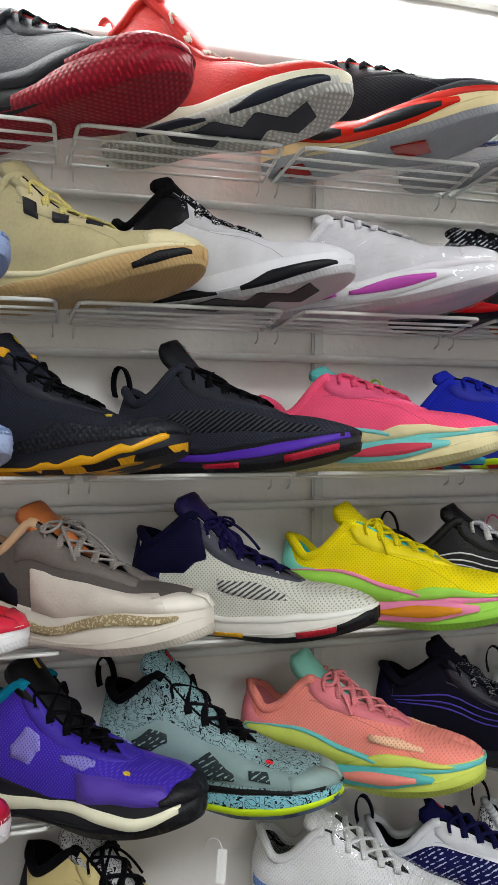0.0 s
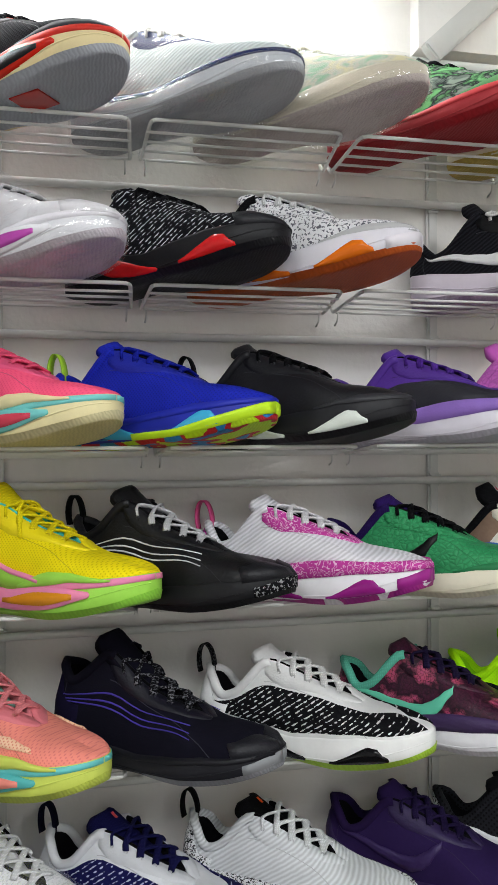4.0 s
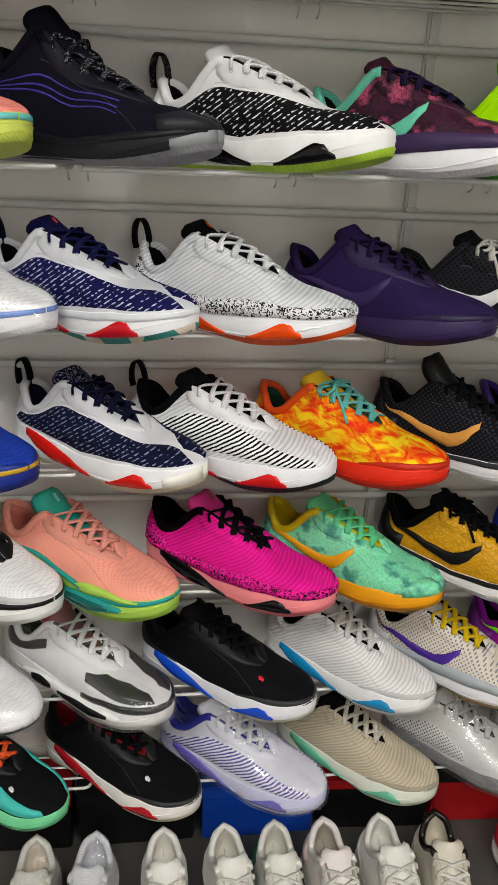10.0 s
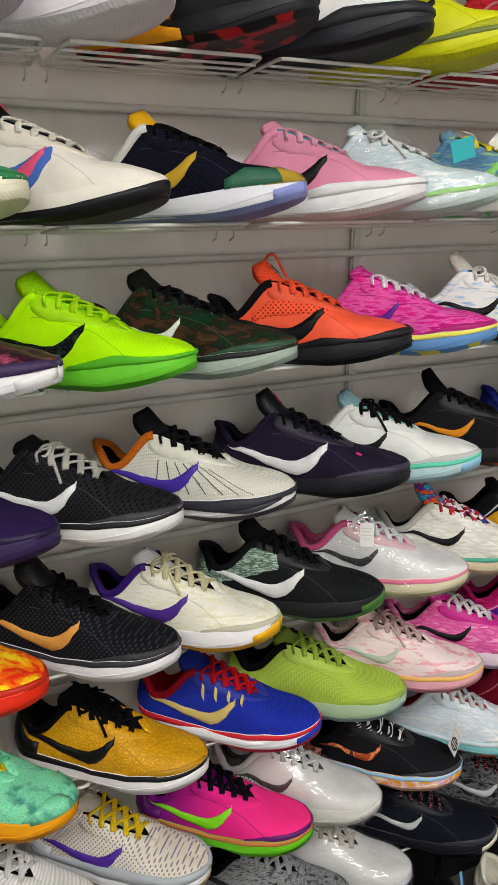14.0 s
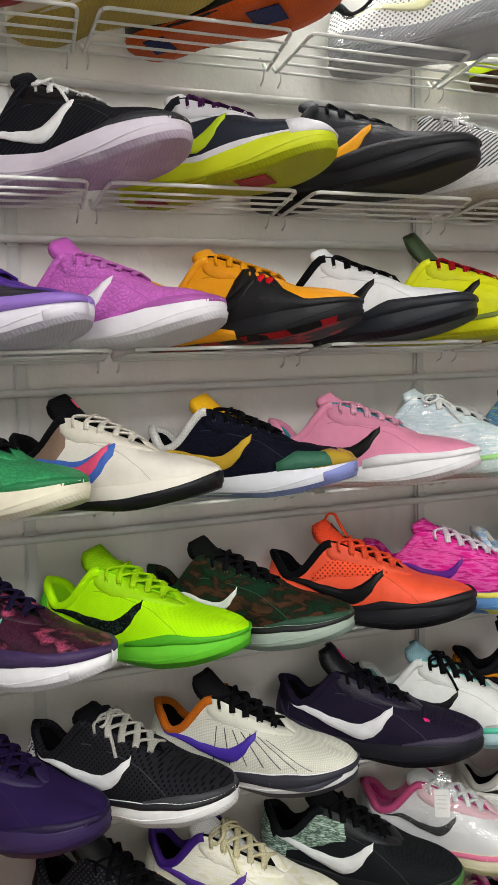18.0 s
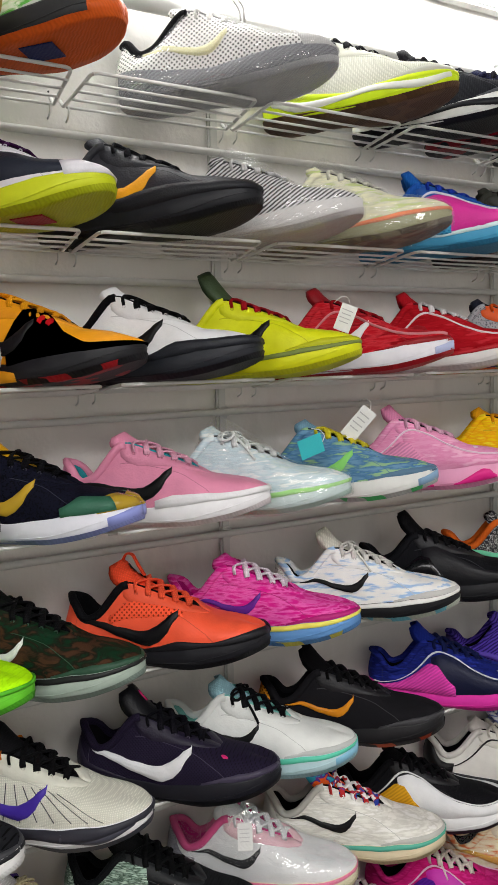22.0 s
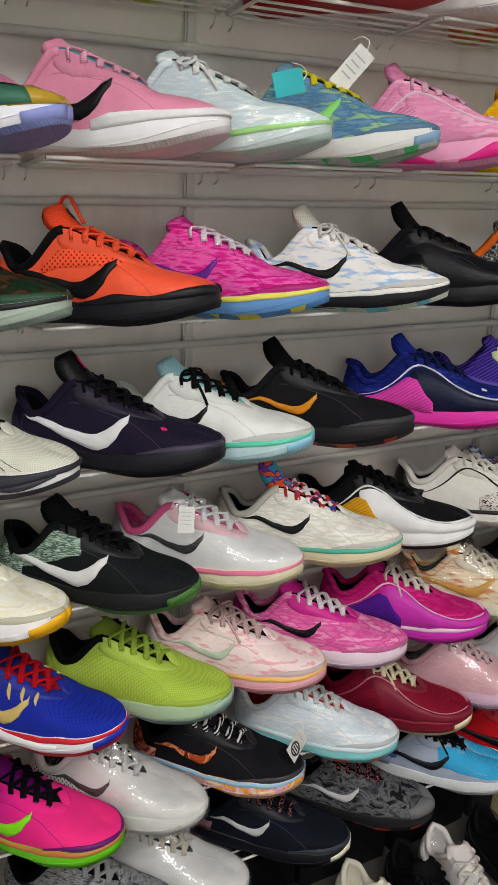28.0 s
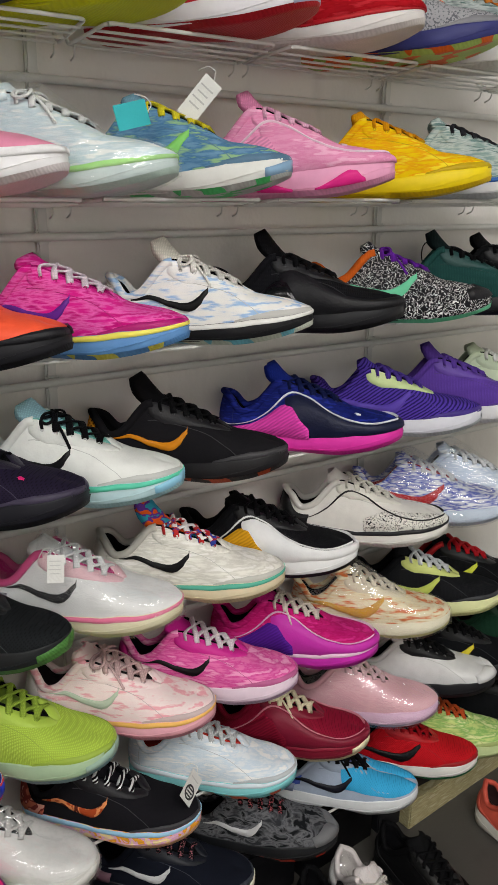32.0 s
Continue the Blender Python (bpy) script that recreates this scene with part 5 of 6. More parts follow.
put(5, 0.519, "salmon mesh shoe with lime and aqua sole", "mesh:#f29384:#d97a74", "foam:#d3df68", out="tread:#c8d65c", line="foam:#6fc6c1", eyestay="leather:#e28088", lace="#ef8f93", bow=0.8, tongue="leather:#8fd0bd", lift_tongue=0.012, lining="suede:#e2848c", heel="leather:#e07f88", window=("foam:#5fb8b6", "gloss:#f29384"), sole=1.3, sweep="foam:#d3df68", tall=0.25, extra=[("foot_bump", "up", [(0.50, 0.0, 0.02), (0.60, 0.0, 0.17), (0.68, 0.0, 0.15), (0.80, 0.0, 0.02)], "foam:#d3df68", 0.0044), ("mesh_vent", "up", [(0.56, 0.30, 0.40), (0.64, 0.26, 0.46), (0.72, 0.30, 0.38)], "mesh:#f6c9a8:#d9705f", 0.003)])
put(5, 0.713, "black shoe with fine purple outline", "suede:#1f1e29", "foam:#24242a", out="tread:#9a9ba0", lace="speck:#1b1b20:#77777c", tip="foam:#8d8f92", heel="suede:#201c33", toe="leather:#2b2b30", tall=0.7, line="foam:#1f1f25", outline="leather:#5346a8")
put(5, 0.895, "white shoe with black stitched panel and black windows", "leather:#ededec", "foam:#f0f0ee", out="tread:#b8e04a", side="stitch:#1b1b1e:#d9d9d9", insert="gloss:#17171a", lace="#f0f0ee", loop="speck:#17171a:#555555", heel="leather:#e9e9e9", wave=None)
put(5, 1.060, "plum snakeskin shoe with mint mark and collar", "snake:#4a2138:#2b1626:#b0506f", "foam:#efeef2", side=None, mark="leather:#6fcfae", band="leather:#4a3a5f", collar="knit:#6fc9ae", lace="#2c2440", tip="foam:#f2f1f4")
put(5, 1.222, "neon lime green shoe with black mark and green heel", "mesh:#b4f412:#a6e80e", "foam:#6fce3a", out="tread:#57b22e", mark="speck:#141c19:#33413b", lace="#b9f01e", heel="leather:#58b52c", lift_tongue=0.012, lining="suede:#8fd41c", tongue="#a6e61a", extra=[("mudguard", "up", [(0.5, 0, 0.02), (0.66, 0, 0.17), (0.84, 0, 0.1), (1.0, 0, 0.12)], "foam:#58b52c", 0.003)])
put(5, 1.360, "dark camouflage knit shoe with grey green sole", "flame:#1b3a28:#26271f:#4f382a", "foam:#a9b8ac", out="tread:#8fa096", line="foam:#2a2c2b", mark="leather:#e9ede8", big=0.6, lace="#1d1d1f", heel="knit:#27352c", tongue="#202321", lift_tongue=0.01)
put(5, 1.540, "coral orange shoe with black mark and sole", "leather:#ff6444", "foam:#25252a", out="tread:#1c1c20", mark="leather:#17171a", lace="#ff6444", tongue="#ff5a3a", lift_tongue=0.014, collar="#1d1d20", tag="leather:#2a2020", extra=[("vent_panel", "up", [(0.34, 0.46, 0.62), (0.44, 0.48, 0.74), (0.56, 0.50, 0.70), (0.60, 0.56, 0.64)], "dots:#ff6444:#a03a22", 0.0012), ("mudguard", "up", [(0.46, 0, 0.02), (0.58, 0, 0.12), (0.68, 0, 0.06), (0.8, 0, 0.2), (1.0, 0, 0.32)], "leather:#232328", 0.003)], strap="knit:#ff5a3a", big=1.12)
put(5, 1.693, "magenta streaked shoe with blue and yellow sole", "streak:#d92a90:#e86ab4:#c61f7e", "foam:#6a9ad0", out="tread:#5a8cc4:#d9cf5a", line="foam:#f1e56a", lace="#f0e3ee", heel="leather:#6fae3a", mark="leather:#6a2f96", lining="suede:#a9206f", big=0.66)
put(5, 1.887, "white shoe with sky blue streaks and black midsole", "streak:#f2f1ee:#eeeeee:#a3c3e6", "foam:#1f1f23", out="tread:#cfd6c8:#7cc6d8", line="foam:#f1f0ec", mark="leather:#151518", lace="#efece6", bow=0.9, tongue="#e9e5d8", lift_tongue=0.016, heel="speck:#d9d3cd:#a39c95", big=0.66)
put(5, 2.059, "all black sport shoe with high tongue", "knit:#232327", "foam:#27272b", out="tread:#1b1b1e", arch="gloss:#1d1d20", lace="#1a1a1d", tongue="#1b1b1e", lift_tongue=0.022)
put(5, 2.251, "black and white graffiti shoe with mint sole", "scrawl:#2c2c30:#d9d9d9", "scrawl:#26262a:#e6e6e6", out="tread:#6fd0a2", mark="leather:#74d6aa", lace="#6b2fa0", collar="knit:#e8702c", toe="leather:#2b2b2f", bow=0.8)
put(5, 2.411, "dark teal shoe with black laces", "knit:#2f5653", "foam:#26272a", lace="#18181a", tongue="#1d2a2b", lift_tongue=0.016)
# sixth shelf
put(6, 0.017, "maroon suede shoe with maroon laces", "suede:#4d1a24", "foam:#5a2430", lace="#6b2430", badge="leather:#e9e9e9", tall=0.5, bow=0.8)
put(6, 0.237, "pale yellow shoe with black high collar and tag", "leather:#e3d193", "foam:#efe8cc", heel="leather:#1d1d24", lace="#1b1b1e", tall=0.8, tongue="scrawl:#b8b8b8:#1d1d20", collar="#1b1b20", bow=0.7)
put(6, 0.533, "white mesh shoe with sky blue sole line in wrap", "mesh:#eeeef0:#cfcfd4", "foam:#f2f2f4", line="gloss:#6f96e0", lace="#efeff1", wrap=True, badge="leather:#a32a35", tall=0.2, window=("gloss:#6f96e0", "gloss:#3a4a86"), sole=1.2)
put(6, 0.692, "white shoe with navy stitched panel and red windows", "leather:#dcdde2", "foam:#eeeef0", out="tread:#3f8f86:#e7d9c6", side="stitch:#20204e:#b9bcd0", insert="gloss:#c9202c", lace="#20204a", tongue="#20204e", loop="#17172c", line="leather:#d9dbe0", tag="leather:#d84a58")
put(6, 0.874, "white speckled shoe with orange windows", "rib:#dfe1e4", "foam:#eceef0", out="tread:#ea5a1e", band="spot:#e3e4e6:#2b2b2e", heel="spot:#dedfe1:#2b2b2e", insert="gloss:#f2541b", lace="#ecedef", tongue="#17171a", loop="#1b1b1d", tag="leather:#ea5a1e")
put(6, 1.044, "deep purple suede shoe with purple laces", "suede:#352850", "foam:#3a2c54", out="tread:#33274a", lace="#2a2042", mark="leather:#3d2e5a", collar="suede:#32254a", tall=0.05)
put(6, 1.200, "black mesh shoe with white mark and grey laces", "dots:#2b2b2f:#121214", "foam:#f0f0f0", mark="leather:#ededee", lace="#c4c1b8", heel="spot:#d9d9d9:#2b2b2e", line="foam:#2a2a2e", tongue="#1d1d20", bow=0.7)
put(6, 1.362, "cream shoe with orange collar and purple mark", "knit:#ecebdc", "foam:#ecebec", out="tread:#45454f", mark="leather:#4f3aa6", lace="#1c1c1e", collar="knit:#d9772b", wave="foam:#4a4a54", tongue="#2a2a2d", lift_tongue=0.016, extra=[("sole_dip", "low", [(0.20, 0.4, 0.5), (0.42, 0.3, 0.98), (0.52, 0.5, 0.98), (0.66, 0.36, 0.98), (0.8, 0.56, 0.98), (1.0, 0.6, 0.98)], "foam:#3a3a42", 0.0024)], rays="leather:#4a4a50")
put(6, 1.552, "black violet mesh shoe with white mark", "mesh:#2c2638:#1a1820", "foam:#212129", mark="leather:#ededef", lace="#1c1b22", tongue="leather:#1b1b20", badge="leather:#ea2f7f", lift_tongue=0.018, tall=0.1, out="tread:#1b1c22", tag="leather:#ea2f7f", big=1.12)
put(6, 1.684, "white shoe with black mark and aqua sole", "leather:#eef0ec", "foam:#bcd9df", out="tread:#a6ccd6", line="foam:#62d0b0", mark="leather:#17171a", lace="#18181b", bow=0.8, tongue="#a3cfdb", heel="leather:#b7c4b8", lining="suede:#7fc0b6", tip="foam:#8fc6e0", lift_tongue=0.008, big=0.66)
put(6, 1.854, "black shoe with gold mark and heel", "suede:#28272a", "foam:#252427", out="tread:#222225:#b04a26", mark="gloss:#e0902a", heel="dots:#d18a28:#6a4210", lace="#1a1a1c", tongue="suede:#1c1b1d", lift_tongue=0.022, big=0.66)
put(6, 2.078, "navy knit shoe with hot pink sole", "streak:#252e78:#1f2763:#2f3a94", "foam:#ea3fb0", out="tread:#e238a8", arch="rib:#ea4fb6", band="leather:#1d2340", lace="#222a55", tongue="#27378f", lift_tongue=0.014, badge="leather:#e9e9ef", piping="leather:#e9e9f2")
put(6, 2.260, "purple zigzag shoe with pale green overlay", "stripe:#5a44a6:#33276a", "foam:#dfe0ea", out="tread:#c8cfd6", mark="leather:#5f48b0", eyestay="leather:#cfe0a3", lace="#5a44a0", heel="knit:#5b4d86")
put(6, 2.420, "purple shoe with purple laces", "knit:#6e4fb0", "foam:#e2e2e6", lace="#6a4cab", tongue="#6e4fb0", lift_tongue=0.012)
# seventh shelf
put(7, 0.501, "royal blue mesh shoe with gold line", "mesh:#2a45a6:#1f337c", "foam:#24388c", line="gloss:#c9a13a", out="tread:#1f2f78", lace="#233a90", window=("gloss:#c9a13a", "gloss:#1f2f78"), sole=1.2)
put(7, 0.706, "white shoe with navy stitched panel and red windows", "leather:#e4e4e8", "foam:#f1f1f2", out="tread:#e7dcc2", side="stitch:#1c1f38:#8a8fa6", insert="gloss:#d7261f", lace="#1c1d36", tongue="scrawl:#20223e:#9a9aa8", loop="#17171c", tip="foam:#e9e6da", lining="suede:#1d1f36")
put(7, 0.870, "white shoe with black curved stripes and red windows", "rib:#ececee", "foam:#ececf0", out="tread:#1e1e22", insert="gloss:#d72626", lace="#efeff1", tongue="#1d1d20", loop="#17171a", heel="leather:#e6e6e8", eyestay="leather:#eeeef0", wrap=False, collar="#17171a", side="stripe:#ececee:#1b1b1d")
put(7, 1.016, "orange and yellow flame shoe with aqua laces", "flame:#ea3a1f:#f08a1c:#f3cf2a", "foam:#e8381f", out="tread:#e23a1f", lace="#6fbfb6", bow=1.0, tongue="leather:#d9b32a", lining="suede:#2b4a3f", collar="leather:#ec5a22")
put(7, 1.191, "black mesh shoe with tan gold mark", "dots:#1f1f23:#3a3a40", "foam:#efedf0", line="foam:#3a3a40", mark="leather:#e0a050", lace="#17171a", tongue="leather:#17171a", lift_tongue=0.018, tall=0.12, heel="leather:#19191c")
put(7, 1.342, "cream and white shoe with purple collar and yellow sole", "streak:#ece9cf:#f2f0e6:#e4dfc0", "foam:#f0eef0", out="tread:#e9b41c", lace="#e0d8b0", bow=0.9, collar="leather:#4a2a86", mark="leather:#5a3a96", tip="foam:#efb31e", tongue="#f0eeee")
put(7, 1.519, "black mesh shoe with sage knit heel and white mark", "mesh:#26282a:#151617", "foam:#26282a", out="tread:#5a8f4a", mark="leather:#eef0ee", heel="heather:#9fb9a8:#3c5044:#b9d0c0", lace="#1a1b1c", tongue="#1c1d1e", lift_tongue=0.016, tip="tread:#4f7f3f", extra=[("knit_panel", "up", [(0.16, 0.34, 0.94), (0.30, 0.36, 0.92), (0.42, 0.44, 0.90), (0.50, 0.60, 0.84)], "heather:#9fb9a8:#3c5044:#b9d0c0", 0.0014)], big=1.12)
put(7, 1.681, "white and pink shoe in wrap with black mark", "leather:#ebecec", "foam:#ece5c3", out="tread:#e3dab0", line="foam:#f07fa4", mark="leather:#2a2a2d", lace="#f2f2f2", collar="leather:#dd5f92", heel="leather:#8a8a93", eyestay="leather:#ecc3cb", wrap=True, lining="suede:#c9387f", big=0.66)
put(7, 1.856, "white shoe with multicolour tongue and teal line", "streak:#efede4:#d9d6cc:#f2f0ea", "foam:#e6d8b8", out="tread:#dccba4", line="foam:#5fb8a0", mark="leather:#1b1b1d", lace="camo:#f2f0ee:#c23a3a:#3f4fae", tongue="camo:#e8622a:#6a3f96:#3aa0b8", lift_tongue=0.024, collar="leather:#cfcdc4", heel="leather:#d9d6cc", big=0.66)
put(7, 2.001, "black shoe with yellow arch and white sole", "knit:#232326", "foam:#f0f0f0", out="tread:#1d1d20", arch="rib:#d9a02a", band="leather:#ededee", lace="#17171a", tongue="#1b1b1d", piping="leather:#e9e9e9")
put(7, 2.208, "black and white graffiti shoe with white sole", "leather:#e9e7e0", "foam:#e9e7e2", lace="#e9e6da", heel="leather:#1b1b1d", eyestay="leather:#dedcd2", line="foam:#2a2a2c", extra=[("graffiti_panel", "up", [(0.50, 0.02, 0.20), (0.60, 0.02, 0.50), (0.76, 0.02, 0.60), (0.92, 0.02, 0.50)], "scrawl:#e6e4dc:#202024", 0.0016)], piping="leather:#1c1c1f")
put(7, 2.370, "blue and white shoe with red mark", "streak:#dfe3ea:#3a50b8:#e9ecf2", "foam:#c9d8ea", mark="leather:#c9262c", lace="#e4e6ec", lining="suede:#a82a34", wrap=True)
# eighth shelf
put(8, 0.519, "white mesh shoe with black overlay", "mesh:#ececec:#c9c9c9", "foam:#f0f0ee", line="foam:#19191b", eyestay="leather:#19191b", lace="#1a1a1c", tongue="#19191b", bow=0.7, window=("foam:#f0f0ee", "gloss:#19191b"), sole=1.25)
put(8, 0.674, "salmon pink mesh shoe with teal tongue", "mesh:#f3a28e:#dc8a7c", "foam:#aed45c", out="tread:#a3cc4f", line="foam:#2a9a8f", lace="#f0a494", tongue="leather:#2fa08f", lift_tongue=0.010, lining="suede:#e58f7e", badge=None, window=("foam:#2a9a8f", "gloss:#1d6a66"), sole=1.25, sweep="foam:#aed45c", tag="leather:#8fd8c4", extra=[("foot_bump", "up", [(0.50, 0.0, 0.02), (0.60, 0.0, 0.17), (0.68, 0.0, 0.15), (0.80, 0.0, 0.02)], "foam:#aed45c", 0.0044)])
put(8, 0.889, "hot pink shoe with leopard band and black laces", "rib:#f0289a", "foam:#f48f94", out="tread:#ee858c", band="spot:#f0309c:#2a0d22", heel="spot:#e8309a:#2a0d22", insert="gloss:#17171a", lace="#141417", tongue="leather:#f0459e", collar="suede:#1b1016", tall=0.1, tag="leather:#9a6a2a")
put(8, 1.040, "mint snakeskin shoe with yellow mark and sole", "snake:#7fdcac:#86e0b4:#3f8f80", "foam:#f0a51c", out="tread:#eaa01c", mark="leather:#f2ab22", lace="#6fdc9c", tongue="leather:#6ad394", collar="leather:#d9c21f", lining="suede:#c9b21c", toe="snake:#7fdcac:#86e0b4:#3f8f80")
put(8, 1.228, "mustard yellow textured shoe with black mark", "scale:#dba21c", "foam:#f1f0ef", line="foam:#1f1f22", mark="leather:#19191b", lace="#17171a", heel="leather:#19191b", tongue="#1a1a1c", bow=0.9, tall=0.08, collar="#161618")
put(8, 1.414, "royal blue shoe with red laces and gold mark", "mesh:#2a3aa6:#1c2878", "foam:#e9e9ee", out="tread:#cf2434", mark="gloss:#d9c27a", lace="#c4202e", line="foam:#d22a3a", tongue="#2c3c9e", collar="knit:#a82030", lining="suede:#a01e2c", lift_tongue=0.010, tip="foam:#2b3ab0", extra=[("lace_hook", "up", [(c - 0.006, 0.60, 0.66), (c, 0.52, 0.82), (c + 0.006, 0.72, 0.78)], "gloss:#d9c27a", 0.003) for c in (0.455, 0.50, 0.545, 0.59)] + [("sole_wedge", "low", [(0.30, 0.30, 0.60), (0.45, 0.34, 0.98), (0.56, 0.40, 0.70), (0.66, 0.5, 0.56)], "foam:#f0f0f2", 0.003)])
put(8, 1.574, "lime green knit shoe with dark collar", "knit:#bcd95a", "foam:#a9c2a0", out="tread:#7fa0a6", lace="#9fba4c", tongue="suede:#7d9440", collar="suede:#1d1f1c", tip="foam:#9db8a9", bulk=1.06, lining="suede:#17181a")
put(8, 1.736, "pale pink streaked shoe with grey heel", "streak:#f3dcdc:#f3e2e0:#ecaab4", "foam:#f0b3bf", out="tread:#e6a3b0", line="foam:#f3bf6a", mark="leather:#c3d0bc", lace="#d9b9b9", bow=1.0, heel="leather:#c9c2c0", lining="suede:#2a2426", big=0.66)
put(8, 1.891, "pink streaked shoe with magenta heel and black mark", "streak:#e87ab4:#d94f9c:#f0a3cb", "foam:#ecd6e6", out="tread:#d9b9d6", mark="leather:#17171a", lace="#f2e6ee", heel="leather:#c9268f", tongue="#cf2f94", eyestay="leather:#d42f96", big=0.66)
put(8, 2.064, "magenta shoe with purple arch and pale laces", "streak:#c92a7a:#b81f6a:#d83a8c", "foam:#d33ab8", out="tread:#c832ac", arch="rib:#5a2a96", line="foam:#f0c8e2", lace="#ecdfd4", tongue="#c42a80", band="leather:#cf3ab2", bow=0.6, piping="leather:#f0c8e2")
put(8, 2.241, "cream shoe with orange and gold panels in wrap", "streak:#ede3c4:#e6d6b0:#d97a4a", "foam:#efe9cf", out="tread:#e4e29a", eyestay="leather:#eae0c6", lace="#efe6d2", wrap=True, mark="leather:#d9a53a", bow=0.7)
put(8, 2.384, "black shoe with pale lime overlay", "knit:#26272a", "foam:#e3e6b0", out="tread:#dfe3a0", eyestay="leather:#d3dc86", lace="#e4e8ea", mark="leather:#c9d66a")
# ninth shelf
put(9, 0.478, "white mesh shoe with black outsole", "mesh:#ececee:#d0d0d4", "foam:#efeff0", out="tread:#1c1c1e", lace="#efefef", tip="foam:#efeff0", wrap=True)
put(9, 0.667, "white and black patent shoe in clear wrap", "gloss:#e9e9ea", "foam:#ecebe9", eyestay="leather:#ededee", lace="#eeeeee", extra=[("dark_window", "up", [(0.04, 0.30, 0.92), (0.18, 0.34, 0.86), (0.30, 0.44, 0.80), (0.40, 0.56, 0.70)], "gloss:#1d1d20", 0.0016), ("dark_window", "up", [(0.58, 0.34, 0.44), (0.66, 0.26, 0.72), (0.80, 0.26, 0.80), (0.92, 0.30, 0.62)], "gloss:#1d1d20", 0.0016), ("toe_rim", "up", [(0.56, 0.0, 0.06), (0.78, 0.0, 0.20), (1.0, 0.0, 0.26)], "gloss:#1d1d20", 0.003)], tongue="leather:#8a2030", wrap=True, lift_tongue=0.012, window=("foam:#ecebe9", "gloss:#1b1b1d"), sole=1.25, tag="leather:#c9485a")
put(9, 0.877, "black knit shoe with blue windows and white sole", "knit:#1d1e21", "foam:#e9e9ee", out="tread:#dfe3cf", insert="gloss:#2456d0", lace="#17171a", badge="leather:#d22a3a", tongue="#1a1b1e")
put(9, 1.058, "white ribbed shoe with blue windows", "rib:#ecebea", "foam:#efefee", insert="gloss:#1f8fc6", lace="#e9e8e6", tongue="#e6e5e3")
put(9, 1.229, "grey and cream woven shoe with purple mark", "dots:#d9d2c3:#8a8794", "foam:#ededf0", out="tread:#c9a878", mark="leather:#54339c", lace="#ecc92a", band="leather:#b3bac0", heel="leather:#dcdbe4", tongue="#d0c9ba")
put(9, 1.407, "hot pink and purple shoe with neon green mark", "fade:#7a1f86:#e02f8a:#f53a86", "foam:#6fcf2a", out="tread:#63bf24", mark="leather:#8ae62a", lace="#1c1520", tongue="#7a1f7a", line="foam:#c97f4a", heel="leather:#6a1a78")
put(9, 1.537, "silver white shoe with dotted heel in clear wrap", "leather:#e0e0de", "foam:#d9d8d4", lace="#d8d8d6", mark="leather:#3a3534", big=0.6, wrap=True, tip="foam:#dbdad6", extra=[("dot_panel", "up", [(0.10, 0.10, 0.80), (0.24, 0.10, 0.80), (0.34, 0.10, 0.60), (0.42, 0.12, 0.30)], "dots:#e0e0de:#3a3a3c", 0.001)])
put(9, 1.710, "black shoe with orange mark and marbled sole", "suede:#27262a", "camo:#eaa63a:#e3b0cf:#f0d9a3", out="tread:#e6b48f", line="foam:#9fcbe8", mark="camo:#b0502f:#e0905f:#5a2a22", lace="stripe:#1a1a1c:#dddddd", heel="camo:#c9705a:#8a3f3a:#e0a08f", cross=False, big=0.66)
put(9, 1.897, "ice blue shoe with aqua sole", "streak:#e4ebf0:#cfdfeb:#f0f2f2", "foam:#8fd8dc", out="tread:#7fcfd6:#ef7a5a", lace="#dfe3e4", tongue="#dfe6e8", line="foam:#d9e6ee", lining="suede:#b8423a")
put(9, 2.060, "maroon mesh shoe with cream sole line", "mesh:#8a1f38:#6a162a", "foam:#7d1c33", out="tread:#eadfba", line="foam:#8f223b", tip="foam:#ece2bf", lace="#efe4c2", arch="rib:#7d1a32", bow=0.9, band="leather:#84203a", piping="leather:#d98a9a")
put(9, 2.236, "pale pink shoe in clear plastic wrap", "leather:#ecb9c3", "foam:#e6c0dc", lace="#e9c3ca", wrap=True)
put(9, 2.401, "white and black shoe", "leather:#dfdfdf", "foam:#26262a", toe="leather:#e3e3e3", lace="#1b1b1d", eyestay="leather:#1c1c1f")
# lowest shelf
put(10, 0.508, "black shoe with aqua overlay and orange laces", "knit:#1d1e20", "foam:#7fdca3", out="tread:#76d39a", side="leather:#49c3b8", lace="flame:#ea4a2a:#f06a3a:#1c1c1e", eyestay="leather:#1b1c1e", badge="leather:#e9e9e9")
put(10, 0.711, "black knit shoe with red windows and white sole", "knit:#1b1b1d", "foam:#e9e6e0", out="tread:#e4dfc9", insert="gloss:#b3202a", lace="#151517", badge="leather:#ececec", lining="suede:#7a1a26")
put(10, 0.910, "lilac shoe with violet curved stripes in wrap", "leather:#e2e2ee", "foam:#d3d3f0", insert="gloss:#6a62c0", lace="#e3e3ea", lining="suede:#2a3296", wrap=True, eyestay="leather:#e2e2ee", collar="suede:#3a3f9c", side="stripe:#dfe0ee:#5a4fa0")
put(10, 1.092, "beige ribbed shoe with mint windows", "rib:#c9bda6", "foam:#dfe3d6", insert="gloss:#6fbf9f", lace="#d9d2c2", tongue="#17171a")
put(10, 1.282, "silver white shoe with dotted side in clear wrap", "leather:#dadad9", "foam:#77777a", lace="#cfcfce", toe="leather:#dcdcdc", wrap=True, extra=[("dot_panel", "up", [(0.20, 0.10, 0.60), (0.34, 0.10, 0.66), (0.46, 0.10, 0.50), (0.54, 0.10, 0.24)], "dots:#dadad9:#4a4a4c", 0.001)])
